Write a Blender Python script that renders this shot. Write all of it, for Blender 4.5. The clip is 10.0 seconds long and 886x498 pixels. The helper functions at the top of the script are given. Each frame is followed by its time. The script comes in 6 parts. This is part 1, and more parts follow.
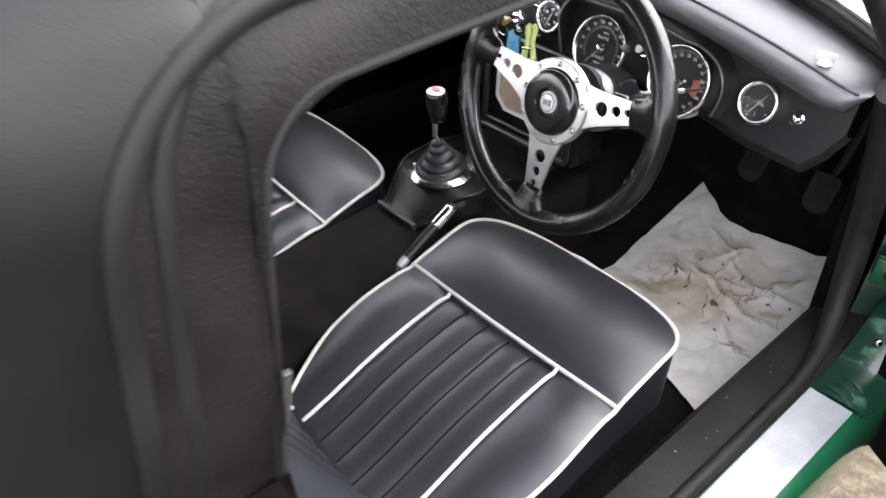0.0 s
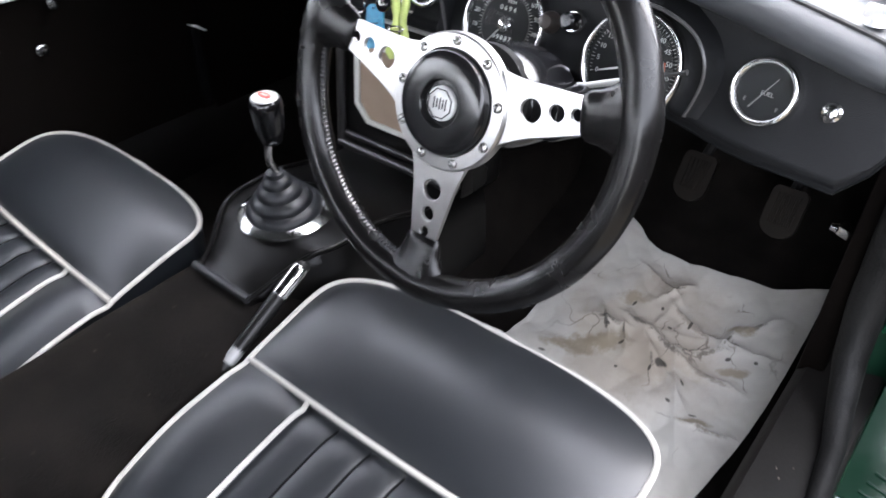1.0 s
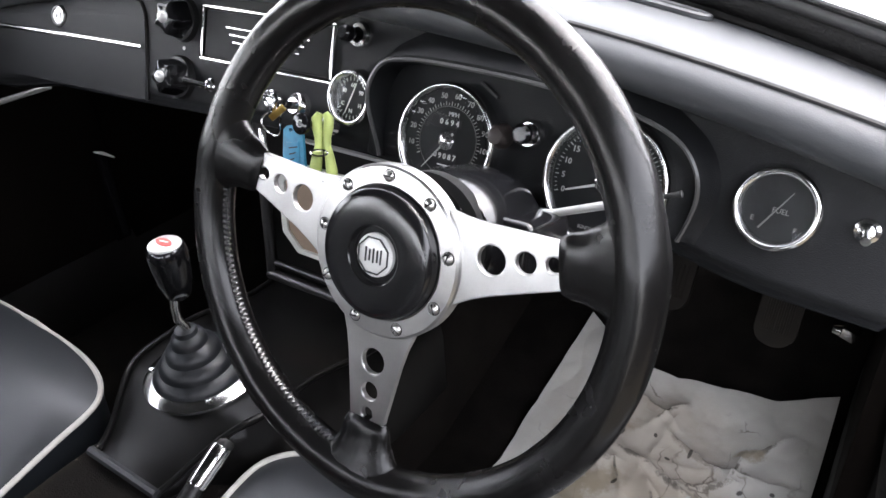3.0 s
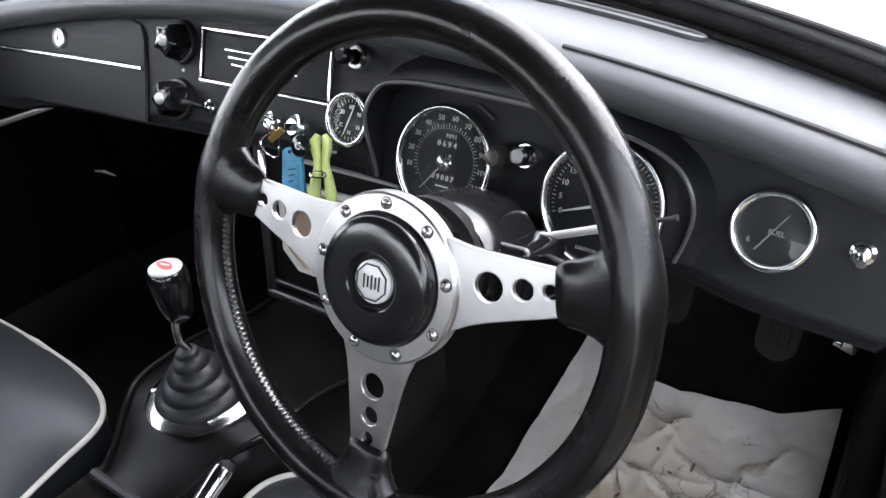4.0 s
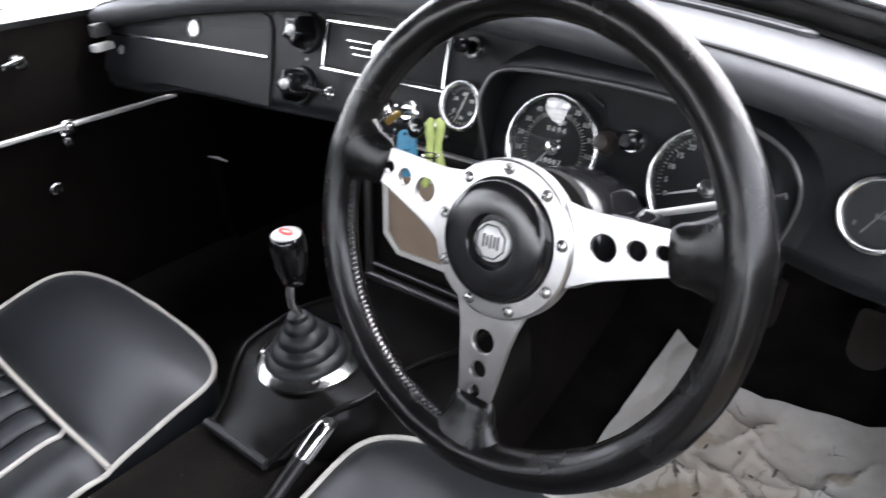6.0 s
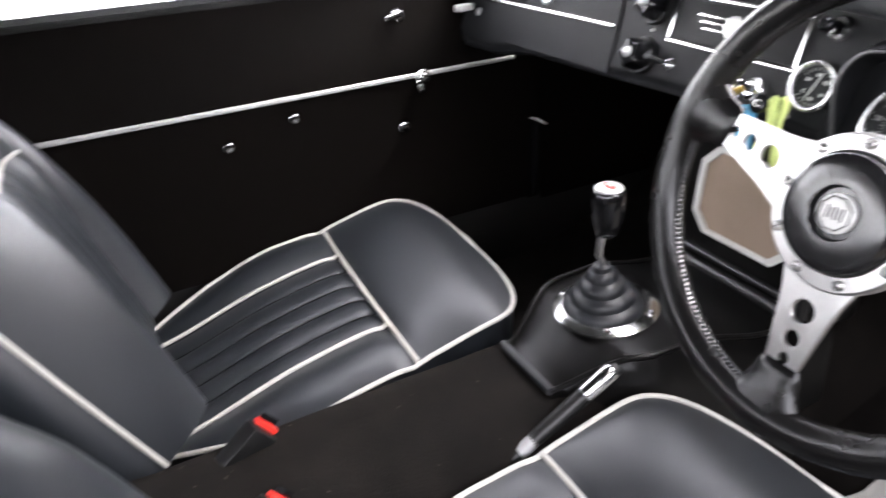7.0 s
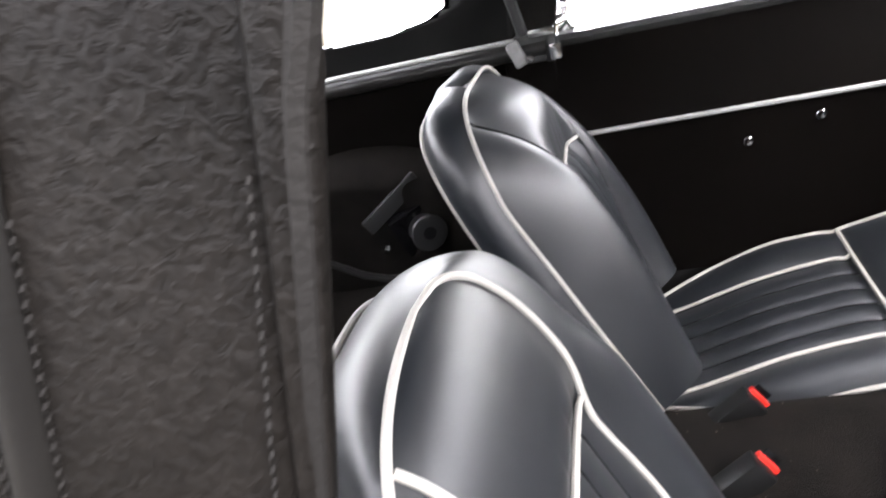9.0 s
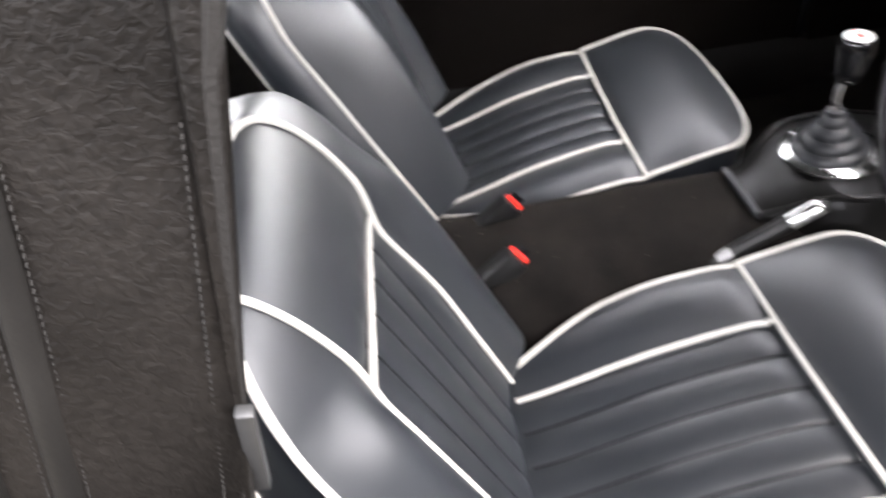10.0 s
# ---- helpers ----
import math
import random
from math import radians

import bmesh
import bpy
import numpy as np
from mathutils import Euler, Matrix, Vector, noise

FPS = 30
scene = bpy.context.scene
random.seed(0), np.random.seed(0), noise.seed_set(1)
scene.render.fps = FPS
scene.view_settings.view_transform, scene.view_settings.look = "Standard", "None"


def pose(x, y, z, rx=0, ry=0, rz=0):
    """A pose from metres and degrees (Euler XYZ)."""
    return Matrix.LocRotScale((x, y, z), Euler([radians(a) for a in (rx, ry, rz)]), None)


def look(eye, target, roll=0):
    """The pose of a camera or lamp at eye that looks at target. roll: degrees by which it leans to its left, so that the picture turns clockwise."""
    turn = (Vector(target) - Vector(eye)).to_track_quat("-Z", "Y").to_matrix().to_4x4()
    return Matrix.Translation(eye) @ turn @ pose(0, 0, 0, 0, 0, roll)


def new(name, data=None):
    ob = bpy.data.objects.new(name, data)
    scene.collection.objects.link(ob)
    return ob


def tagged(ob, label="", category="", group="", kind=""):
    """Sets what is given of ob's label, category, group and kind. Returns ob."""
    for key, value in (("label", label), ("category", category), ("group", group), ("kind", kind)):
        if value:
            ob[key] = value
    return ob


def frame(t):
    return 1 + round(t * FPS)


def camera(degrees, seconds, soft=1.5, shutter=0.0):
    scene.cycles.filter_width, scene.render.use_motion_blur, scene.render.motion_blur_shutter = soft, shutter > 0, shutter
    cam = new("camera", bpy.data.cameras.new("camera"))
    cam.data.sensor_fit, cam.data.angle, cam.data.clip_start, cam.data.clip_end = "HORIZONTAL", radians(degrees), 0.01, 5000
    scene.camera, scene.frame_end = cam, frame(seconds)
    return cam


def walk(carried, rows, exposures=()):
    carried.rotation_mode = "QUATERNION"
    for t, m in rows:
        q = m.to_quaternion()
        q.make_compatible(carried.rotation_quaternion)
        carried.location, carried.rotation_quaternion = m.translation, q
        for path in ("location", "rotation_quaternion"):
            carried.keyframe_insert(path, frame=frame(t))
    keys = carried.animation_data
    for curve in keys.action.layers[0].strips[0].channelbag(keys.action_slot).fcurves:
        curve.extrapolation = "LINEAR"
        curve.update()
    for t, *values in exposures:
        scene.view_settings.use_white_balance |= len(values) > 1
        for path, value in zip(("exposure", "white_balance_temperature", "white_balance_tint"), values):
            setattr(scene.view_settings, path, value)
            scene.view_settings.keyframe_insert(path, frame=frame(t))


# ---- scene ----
cam = camera(63.13, 10.0, shutter=0.45)
# seconds, place in metres, turn in degrees
PATH = [
    (0.0, 0.9251, -0.6844, 1.2620, 51.24, 3.54, 50.30),
    (0.5, 0.7914, -0.5643, 1.1491, 50.94, 1.51, 46.03),
    (1.0, 0.6612, -0.4466, 1.0647, 52.23, 0.40, 39.50),
    (1.5, 0.5943, -0.3643, 1.0240, 53.42, 0.39, 36.18),
    (2.0, 0.5819, -0.3349, 1.0315, 54.17, 0.39, 35.53),
    (2.5, 0.5720, -0.3256, 1.0299, 57.93, 1.15, 34.37),
    (4.0, 0.5732, -0.3137, 1.0458, 59.38, 3.08, 33.77),
    (4.5, 0.5645, -0.3172, 1.0473, 59.66, 2.94, 33.43),
    (5.0, 0.5581, -0.3280, 1.0483, 60.06, 3.13, 33.23),
    (6.5, 0.5914, -0.4227, 1.0278, 62.52, 2.44, 49.96),
    (7.0, 0.6018, -0.4692, 1.0293, 61.50, 3.36, 63.50),
    (7.5, 0.6139, -0.4974, 1.0359, 60.51, 4.31, 70.92),
    (8.0, 0.6373, -0.5116, 1.0397, 61.57, 6.37, 78.74),
    (8.5, 0.6631, -0.5281, 1.0530, 62.43, 7.55, 88.89),
    (9.0, 0.7110, -0.5240, 1.0561, 67.03, 13.01, 100.33),
    (9.5, 0.7261, -0.5244, 1.0709, 57.78, 11.99, 96.80),
    (10.0, 0.7706, -0.5225, 1.1107, 49.49, 6.60, 83.70),
]
walk(cam, [(t, pose(x, y, z, rx, ry, rz)) for t, x, y, z, rx, ry, rz in PATH],
     # the film camera's own exposure and white balance
     [(0.0, 2.05, 6650, 14), (0.5, 2.10, 6100, 14), (1.0, 2.15, 6350, 14), (1.5, 2.38, 6750, 16), (2.0, 2.38, 6700, 16), (2.5, 2.10, 6650, 15), (4.0, 1.82, 6350, 13), (5.0, 1.78, 6350, 13),
      (6.5, 2.14, 6600, 15), (7.0, 2.41, 6700, 16), (7.5, 2.30, 6700, 16), (8.5, 2.38, 6700, 16), (9.5, 2.20, 6850, 15), (10.0, 2.62, 6850, 15)])

# ---- light ----
world = bpy.data.worlds.new("overcast_sky")
scene.world = world
world.use_nodes = True
wn = world.node_tree.nodes
sky = wn.new("ShaderNodeTexSky")
sky.sky_type = "NISHITA"
sky.sun_disc = False
sky.sun_elevation, sky.sun_rotation = radians(52), radians(30)
sky.dust_density = 1.0
hs = wn.new("ShaderNodeHueSaturation")
hs.inputs["Saturation"].default_value = 0.22
world.node_tree.links.new(sky.outputs["Color"], hs.inputs["Color"])
world.node_tree.links.new(hs.outputs["Color"], wn["Background"].inputs["Color"])
wn["Background"].inputs["Strength"].default_value = 0.60
sun = new("sun", bpy.data.lights.new("sun", "SUN"))
sun.data.energy, sun.data.angle, sun.data.color = 0.15, radians(30), (1.0, 0.97, 0.92)
sun.matrix_world = look((0.31, 0.53, 0.79), (0, 0, 0))
scene.view_settings.exposure = 1.75


# ---- materials ----
def material(name, colour, rough=0.5, metal=0.0, grain=0.0, grain_size=400.0, stain=0.12, stain_size=6.0,
             second=None, coat=0.0, spec=0.5, wear=0.12, voronoi=False, distort=0.0, ior=1.5):
    m = bpy.data.materials.new(name)
    m.use_nodes = True
    nt = m.node_tree
    n, link = nt.nodes, nt.links.new
    b = n["Principled BSDF"]
    b.inputs["Metallic"].default_value = metal
    b.inputs["Specular IOR Level"].default_value = spec
    b.inputs["Coat Weight"].default_value = coat
    b.inputs["IOR"].default_value = ior
    b.inputs["Coat Roughness"].default_value = 0.08
    tc = n.new("ShaderNodeTexCoord")
    big = n.new("ShaderNodeTexNoise")
    big.inputs["Scale"].default_value, big.inputs["Detail"].default_value = stain_size, 5
    fine = n.new("ShaderNodeTexNoise")
    fine.inputs["Scale"].default_value, fine.inputs["Detail"].default_value = grain_size, 3
    fine.inputs["Distortion"].default_value = distort
    link(tc.outputs["Object"], big.inputs["Vector"])
    link(tc.outputs["Object"], fine.inputs["Vector"])
    c2 = second or tuple(min(1, c * (1 + 2.5 * stain)) for c in colour)
    c1 = tuple(c * (1 - stain) for c in colour)
    ramp = n.new("ShaderNodeValToRGB")
    ramp.color_ramp.elements[0].position, ramp.color_ramp.elements[1].position = 0.35, 0.7
    ramp.color_ramp.elements[0].color, ramp.color_ramp.elements[1].color = (*c1, 1), (*c2, 1)
    link(big.outputs["Fac"], ramp.inputs["Fac"])
    mix = n.new("ShaderNodeMix")
    mix.data_type, mix.blend_type = "RGBA", "MULTIPLY"
    mix.inputs["Factor"].default_value = min(1.0, stain * 2.5)
    link(ramp.outputs["Color"], mix.inputs["A"])
    bw = n.new("ShaderNodeRGBToBW")
    link(fine.outputs["Color"], bw.inputs["Color"])
    link(bw.outputs["Val"], mix.inputs["B"])
    link(mix.outputs["Result"], b.inputs["Base Color"])
    rr = n.new("ShaderNodeMapRange")
    rr.inputs["To Min"].default_value, rr.inputs["To Max"].default_value = max(0.02, rough - wear * rough), min(1, rough + wear * rough)
    link(big.outputs["Fac"], rr.inputs["Value"])
    link(rr.outputs["Result"], b.inputs["Roughness"])
    if grain:
        bump = n.new("ShaderNodeBump")
        bump.inputs["Strength"].default_value, bump.inputs["Distance"].default_value = grain, 0.002
        if voronoi:
            v = n.new("ShaderNodeTexVoronoi")
            v.inputs["Scale"].default_value = grain_size
            link(tc.outputs["Object"], v.inputs["Vector"])
            link(v.outputs["Distance"], bump.inputs["Height"])
        else:
            link(fine.outputs["Fac"], bump.inputs["Height"])
        link(bump.outputs["Normal"], b.inputs["Normal"])
    return m


def glass_material(name, rough=0.0, tint=(1, 1, 1)):
    m = bpy.data.materials.new(name)
    m.use_nodes = True
    b = m.node_tree.nodes["Principled BSDF"]
    b.inputs["Transmission Weight"].default_value = 1.0
    b.inputs["Roughness"].default_value, b.inputs["IOR"].default_value = rough, 1.45
    b.inputs["Base Color"].default_value = (*tint, 1)
    return m


VINYL = material("black_seat_vinyl", (0.0068, 0.0085, 0.0108), 0.45, coat=0.45, grain=0.05, grain_size=1100, stain=0.1, spec=0.45, voronoi=True, ior=1.5)
PIPING = material("cream_piping_vinyl", (0.45, 0.435, 0.40), 0.5, grain=0.05, grain_size=700, stain=0.06)
SEAT_SHELL = material("seat_base_vinyl", (0.007, 0.007, 0.0075), 0.5, grain=0.12, grain_size=900, voronoi=True)
VINYL.node_tree.nodes["Principled BSDF"].inputs["Coat Roughness"].default_value = 0.34
SILL_TRIM = material("worn_sill_vinyl", (0.0062, 0.0052, 0.0046), 0.55, grain=0.2, grain_size=260, stain=0.35, stain_size=14, spec=0.26, wear=0.3)
CARPET = material("black_carpet", (0.0092, 0.0076, 0.0066), 0.95, grain=1.0, grain_size=700, stain=0.4, stain_size=22, spec=0.1)
pile = CARPET.node_tree.nodes["Principled BSDF"].inputs
pile["Sheen Weight"].default_value, pile["Sheen Roughness"].default_value = 0.014, 0.45
pile["Sheen Tint"].default_value = (0.9, 0.72, 0.58, 1)
DASH_BLACK = material("black_dash_vinyl", (0.0082, 0.0086, 0.0094), 0.46, grain=0.16, grain_size=1100, stain=0.1, voronoi=True, spec=0.18)
PAD_BLACK = material("black_padded_vinyl", (0.018, 0.020, 0.0225), 0.54, grain=0.05, grain_size=1000, stain=0.10, voronoi=True, spec=0.62, ior=1.55)
PANEL_BLACK = material("black_trim_board", (0.0029, 0.0021, 0.0017), 0.7, grain=0.15, grain_size=800, stain=0.15, voronoi=True, spec=0.04)
CONSOLE_BLACK = material("black_console_vinyl", (0.0035, 0.0033, 0.0032), 0.3, grain=0.1, grain_size=900, voronoi=True, spec=0.2, wear=0.4)
LEATHER = material("worn_black_leather", (0.0040, 0.0037, 0.0037), 0.25, grain=0.075, grain_size=260, stain=0.15, stain_size=30, wear=0.4, spec=0.36, distort=2.0)
RUBBER = material("dark_grey_rubber", (0.017, 0.018, 0.020), 0.5, grain=0.05, grain_size=500, stain=0.15)
BOOT = material("black_boot_rubber", (0.0075, 0.0085, 0.0105), 0.42, grain=0.03, grain_size=500, stain=0.15)
PEDAL = material("dark_pedal_rubber", (0.010, 0.0078, 0.0058), 0.7, stain=0.2, stain_size=40, spec=0.15)
KNOB = material("satin_black_knob", (0.004, 0.004, 0.004), 0.4, stain=0.08, spec=0.35)
HORN = material("polished_black_horn_push", (0.0065, 0.0063, 0.0068), 0.17, stain=0.05, wear=0.3)
THREAD = material("waxed_black_thread", (0.030, 0.030, 0.031), 0.24, stain=0.05, spec=0.9)
SEAM = material("dark_seam_thread", (0.003, 0.003, 0.0035), 0.7, stain=0.1, spec=0.1)
SEAL = material("black_seal_rubber", (0.0064, 0.0061, 0.0058), 0.6, grain=0.6, grain_size=260, stain=0.4, stain_size=30, spec=0.25, distort=0.8)
HOOD_OUT = material("black_hood_vinyl", (0.0095, 0.0083, 0.0073), 0.50, grain=0.45, grain_size=310, stain=0.36, stain_size=11, spec=0.09, distort=0.5)
HOOD_SATIN = material("satin_hood_vinyl", (0.0057, 0.0056, 0.0055), 0.42, grain=0.12, grain_size=380, stain=0.2, stain_size=10, spec=0.15, distort=1.2)
HOOD_BAND = material("smooth_hood_binding", (0.0062, 0.0057, 0.0051), 0.55, grain=0.1, grain_size=500, stain=0.2, stain_size=20, spec=0.16)
HOOD_IN = material("dull_hood_lining", (0.010, 0.009, 0.008), 0.8, grain=0.3, grain_size=500, stain=0.2, spec=0.2)
GLOSS_BLACK = material("gloss_black_plastic", (0.004, 0.004, 0.0045), 0.14, stain=0.05, wear=0.3)
FRAME_BLACK = material("satin_frame_plastic", (0.013, 0.012, 0.012), 0.30, grain=0.04, grain_size=600, stain=0.1, spec=0.8)
GLOSS_ROLL = material("padded_roll_vinyl", (0.008, 0.0075, 0.007), 0.3, grain=0.1, grain_size=600, stain=0.1, spec=0.6)
GLOSS_CAP = material("glossy_capping_vinyl", (0.02, 0.02, 0.02), 0.24, grain=0.06, grain_size=500, stain=0.1, spec=1.0, ior=2.0)
MATT_BLACK = material("matt_black_metal", (0.010, 0.010, 0.010), 0.6, stain=0.1)
DIAL_BLACK = material("black_dial_face", (0.0075, 0.008, 0.0085), 0.5, stain=0.05, spec=0.3)
CHROME = material("chrome_plate", (0.70, 0.70, 0.69), 0.15, 1.0, stain=0.05, stain_size=40, wear=0.5)
ALLOY = material("brushed_alloy", (0.54, 0.535, 0.525), 0.31, 1.0, grain=0.03, grain_size=900, stain=0.06, stain_size=30, wear=0.25)
SCREW = material("plated_screw", (0.60, 0.59, 0.57), 0.28, 1.0, stain=0.1, stain_size=200)
BADGE = material("silver_badge_enamel", (0.74, 0.74, 0.72), 0.35, 0.2, stain=0.05)
SILVER = material("satin_silver_paint", (0.55, 0.55, 0.54), 0.4, 0.6, stain=0.05)
TREAD = material("tread_plate_aluminium", (0.31, 0.32, 0.33), 0.5, 0.35, grain=0.1, grain_size=300, stain=0.12, stain_size=14, wear=0.3)
FADED = material("faded_marking_paint", (0.16, 0.16, 0.15), 0.5, stain=0.04)
DIAL_WHITE = material("dial_marking_paint", (0.42, 0.42, 0.40), 0.5, stain=0.04)
WHITE = material("white_marking_paint", (0.72, 0.72, 0.68), 0.5, stain=0.04)
RED = material("red_button_plastic", (0.72, 0.03, 0.02), 0.35, stain=0.04)
RED_DULL = material("red_warning_marking", (0.35, 0.08, 0.04), 0.5, stain=0.04)
BLUE = material("blue_plastic_tag", (0.03, 0.24, 0.40), 0.4, grain=0.15, grain_size=160, stain=0.15, stain_size=60)
GREEN_PEG = material("lime_peg_plastic", (0.46, 0.55, 0.17), 0.45, stain=0.08, stain_size=60)
BRASS = material("brass_key", (0.50, 0.34, 0.10), 0.3, 1.0, stain=0.1)
BEIGE = material("beige_speaker_board", (0.36, 0.27, 0.20), 0.8, grain=0.2, grain_size=600, stain=0.08)
PAPER = material("soiled_paper", (0.55, 0.53, 0.485), 0.75, grain=0.12, grain_size=60, stain=0.06, stain_size=9)
LENS = material("smoked_lens_plastic", (0.040, 0.033, 0.030), 0.35, stain=0.1, spec=0.5)
GREEN_PAINT = material("dark_green_car_paint", (0.004, 0.052, 0.022), 0.22, coat=1.0, stain=0.12, stain_size=9, grain=0.02, grain_size=90)
# coat index far above lacquer, to build a white sky glare into the bonnet
GLARE_GREEN = material("glare_dark_green_paint", (0.004, 0.052, 0.022), 0.3, coat=1.0, stain=0.1, stain_size=9)
GLARE_GREEN.node_tree.nodes["Principled BSDF"].inputs["Coat IOR"].default_value = 3.4
GLARE_GREEN.node_tree.nodes["Principled BSDF"].inputs["Coat Roughness"].default_value = 0.2
CONCRETE = material("gravelly_concrete", (0.22, 0.175, 0.11), 0.9, grain=1.0, grain_size=110, stain=0.35, stain_size=42, second=(0.34, 0.29, 0.205))
POST_PAINT = material("scuffed_green_paint", (0.003, 0.026, 0.013), 0.3, coat=0.5, stain=0.15, stain_size=24, second=(0.05, 0.13, 0.085), grain=0.05, grain_size=120)
POST_PAINT.node_tree.nodes["Color Ramp"].color_ramp.elements[0].position, POST_PAINT.node_tree.nodes["Color Ramp"].color_ramp.elements[1].position = 0.60, 0.68
LINT = material("pale_lint", (0.18, 0.16, 0.13), 0.9, stain=0.1)
BEAD = material("grey_plastic_bead", (0.05, 0.05, 0.05), 0.35, stain=0.05)
GLASS = glass_material("clear_glass")
DIAL_GLASS = glass_material("coated_dial_glass")
DIAL_GLASS.node_tree.nodes["Principled BSDF"].inputs["IOR"].default_value = 1.18
LARGE_GLASS = glass_material("flat_dial_glass")
LARGE_GLASS.node_tree.nodes["Principled BSDF"].inputs["IOR"].default_value = 1.38
PLASTIC_WINDOW = glass_material("clear_hood_plastic", 0.0)
LEVER_GREY = material("dull_cast_grey", (0.30, 0.30, 0.30), 0.5, 0.3, stain=0.15, stain_size=40)
FRAME_METAL = material("grey_frame_alloy", (0.07, 0.07, 0.07), 0.4, 0.7, stain=0.1)


# ---- mesh helpers ----
def part(name, bm, mat, parent=None, label="", smooth=True, kind=""):
    me = bpy.data.meshes.new(name)
    bmesh.ops.recalc_face_normals(bm, faces=bm.faces)
    bm.to_mesh(me)
    bm.free()
    me.materials.append(mat)
    for f in me.polygons:
        f.use_smooth = smooth
    if smooth:
        me.set_sharp_from_angle(angle=radians(38))
    ob = new(name, me)
    ob.parent = parent
    return tagged(ob, label, kind=kind)


def thing(name, label, category, at=(0, 0, 0), group="", kind=""):
    ob = new(name)
    ob.location = at
    ob.empty_display_size = 0.05
    bpy.context.view_layer.update()
    return tagged(ob, label, category, group, kind)


def under(ob, parent):
    """Parent ob to parent and keep its place in the world."""
    ob.parent = parent
    ob.matrix_parent_inverse = world_of(parent).inverted()
    return ob


def world_of(ob):
    m = ob.matrix_basis.copy()
    while ob.parent:
        m = ob.parent.matrix_basis @ ob.matrix_parent_inverse @ m
        ob = ob.parent
    return m


def put(name, bm, mat, parent, label="", smooth=True):
    """A part whose mesh is given in world metres."""
    ob = part(name, bm, mat, None, label, smooth)
    return under(ob, parent)


def tube(path, radius, closed=False, segs=8, bm=None, flat=1.0):
    """A round rod along a path of points; radius a number or one for each point."""
    bm = bm or bmesh.new()
    pts = [Vector(p) for p in path]
    n = len(pts)
    rad = radius if isinstance(radius, (list, tuple)) else [radius] * n
    tang = []
    for i in range(n):
        a = pts[i - 1] if (closed or i) else pts[0]
        b = pts[(i + 1) % n] if (closed or i < n - 1) else pts[-1]
        tang.append((b - a).normalized())
    ref = Vector((0, 0, 1)) if abs(tang[0].z) < 0.9 else Vector((0, 1, 0))
    nor = (ref - tang[0] * ref.dot(tang[0])).normalized()
    rings = []
    for i in range(n):
        nor = (nor - tang[i] * nor.dot(tang[i])).normalized()
        bi = tang[i].cross(nor)
        rings.append([bm.verts.new(pts[i] + rad[i] * (math.cos(a) * nor + flat * math.sin(a) * bi))
                      for a in [2 * math.pi * k / segs for k in range(segs)]])
    for i in range(n if closed else n - 1):
        r, s = rings[i], rings[(i + 1) % n]
        off = 0
        if closed and i == n - 1:
            off = min(range(segs), key=lambda o: (r[0].co - s[o].co).length)
        for k in range(segs):
            bm.faces.new((r[k], r[(k + 1) % segs], s[(k + 1 + off) % segs], s[(k + off) % segs]))
    if not closed:
        bm.faces.new(rings[0])
        bm.faces.new(rings[-1])
    return bm


def lathe(profile, m=None, segs=40, bm=None):
    """A body of revolution round local z: profile of (radius, height)."""
    bm = bm or bmesh.new()
    m = m or Matrix()
    rings = []
    for r, h in profile:
        if r < 1e-6:
            rings.append([bm.verts.new(m @ Vector((0, 0, h)))])
        else:
            rings.append([bm.verts.new(m @ Vector((r * math.cos(a), r * math.sin(a), h)))
                          for a in [2 * math.pi * k / segs for k in range(segs)]])
    for r, s in zip(rings, rings[1:]):
        for k in range(segs):
            if len(r) == 1 and len(s) == 1:
                continue
            if len(r) == 1:
                bm.faces.new((r[0], s[k], s[(k + 1) % segs]))
            elif len(s) == 1:
                bm.faces.new((r[k], r[(k + 1) % segs], s[0]))
            else:
                bm.faces.new((r[k], r[(k + 1) % segs], s[(k + 1) % segs], s[k]))
    return bm


def block(size, m=None, bevel=0.0, bm=None, segs=2):
    """A box of that size round m's origin, its edges rounded."""
    own = bmesh.new()
    bmesh.ops.create_cube(own, size=1.0)
    for v in own.verts:
        v.co = Vector((v.co.x * size[0], v.co.y * size[1], v.co.z * size[2]))
    if bevel:
        bmesh.ops.bevel(own, geom=own.edges[:], offset=bevel, segments=segs, profile=0.6, affect="EDGES")
    own.transform(m or Matrix())
    if bm is None:
        return own
    me = bpy.data.meshes.new("joined")
    own.to_mesh(me)
    own.free()
    bm.from_mesh(me)
    bpy.data.meshes.remove(me)
    return bm


def sheet(fn, us, vs, bm=None, closed_u=False):
    """A grid of points fn(u, v)."""
    bm = bm or bmesh.new()
    grid = [[bm.verts.new(fn(u, v)) for u in us] for v in vs]
    for i in range(len(vs) - 1):
        for j in range(len(us) - (0 if closed_u else 1)):
            k = (j + 1) % len(us)
            bm.faces.new((grid[i][j], grid[i][k], grid[i + 1][k], grid[i + 1][j]))
    return bm


def plate(outer, holes, thick, m=None, bevel=0.0):
    """A flat plate in local xy with holes through it, from z=-thick to 0."""
    bm = bmesh.new()
    edges = []
    for loop in [outer, *holes]:
        vs = [bm.verts.new((x, y, 0)) for x, y in loop]
        edges += [bm.edges.new((vs[i], vs[(i + 1) % len(vs)])) for i in range(len(vs))]
    bmesh.ops.triangle_fill(bm, use_beauty=True, use_dissolve=False, edges=edges)
    out = bmesh.ops.extrude_face_region(bm, geom=bm.faces[:])
    for g in out["geom"]:
        if isinstance(g, bmesh.types.BMVert):
            g.co.z -= thick
    bm.transform(m or Matrix())
    return bm


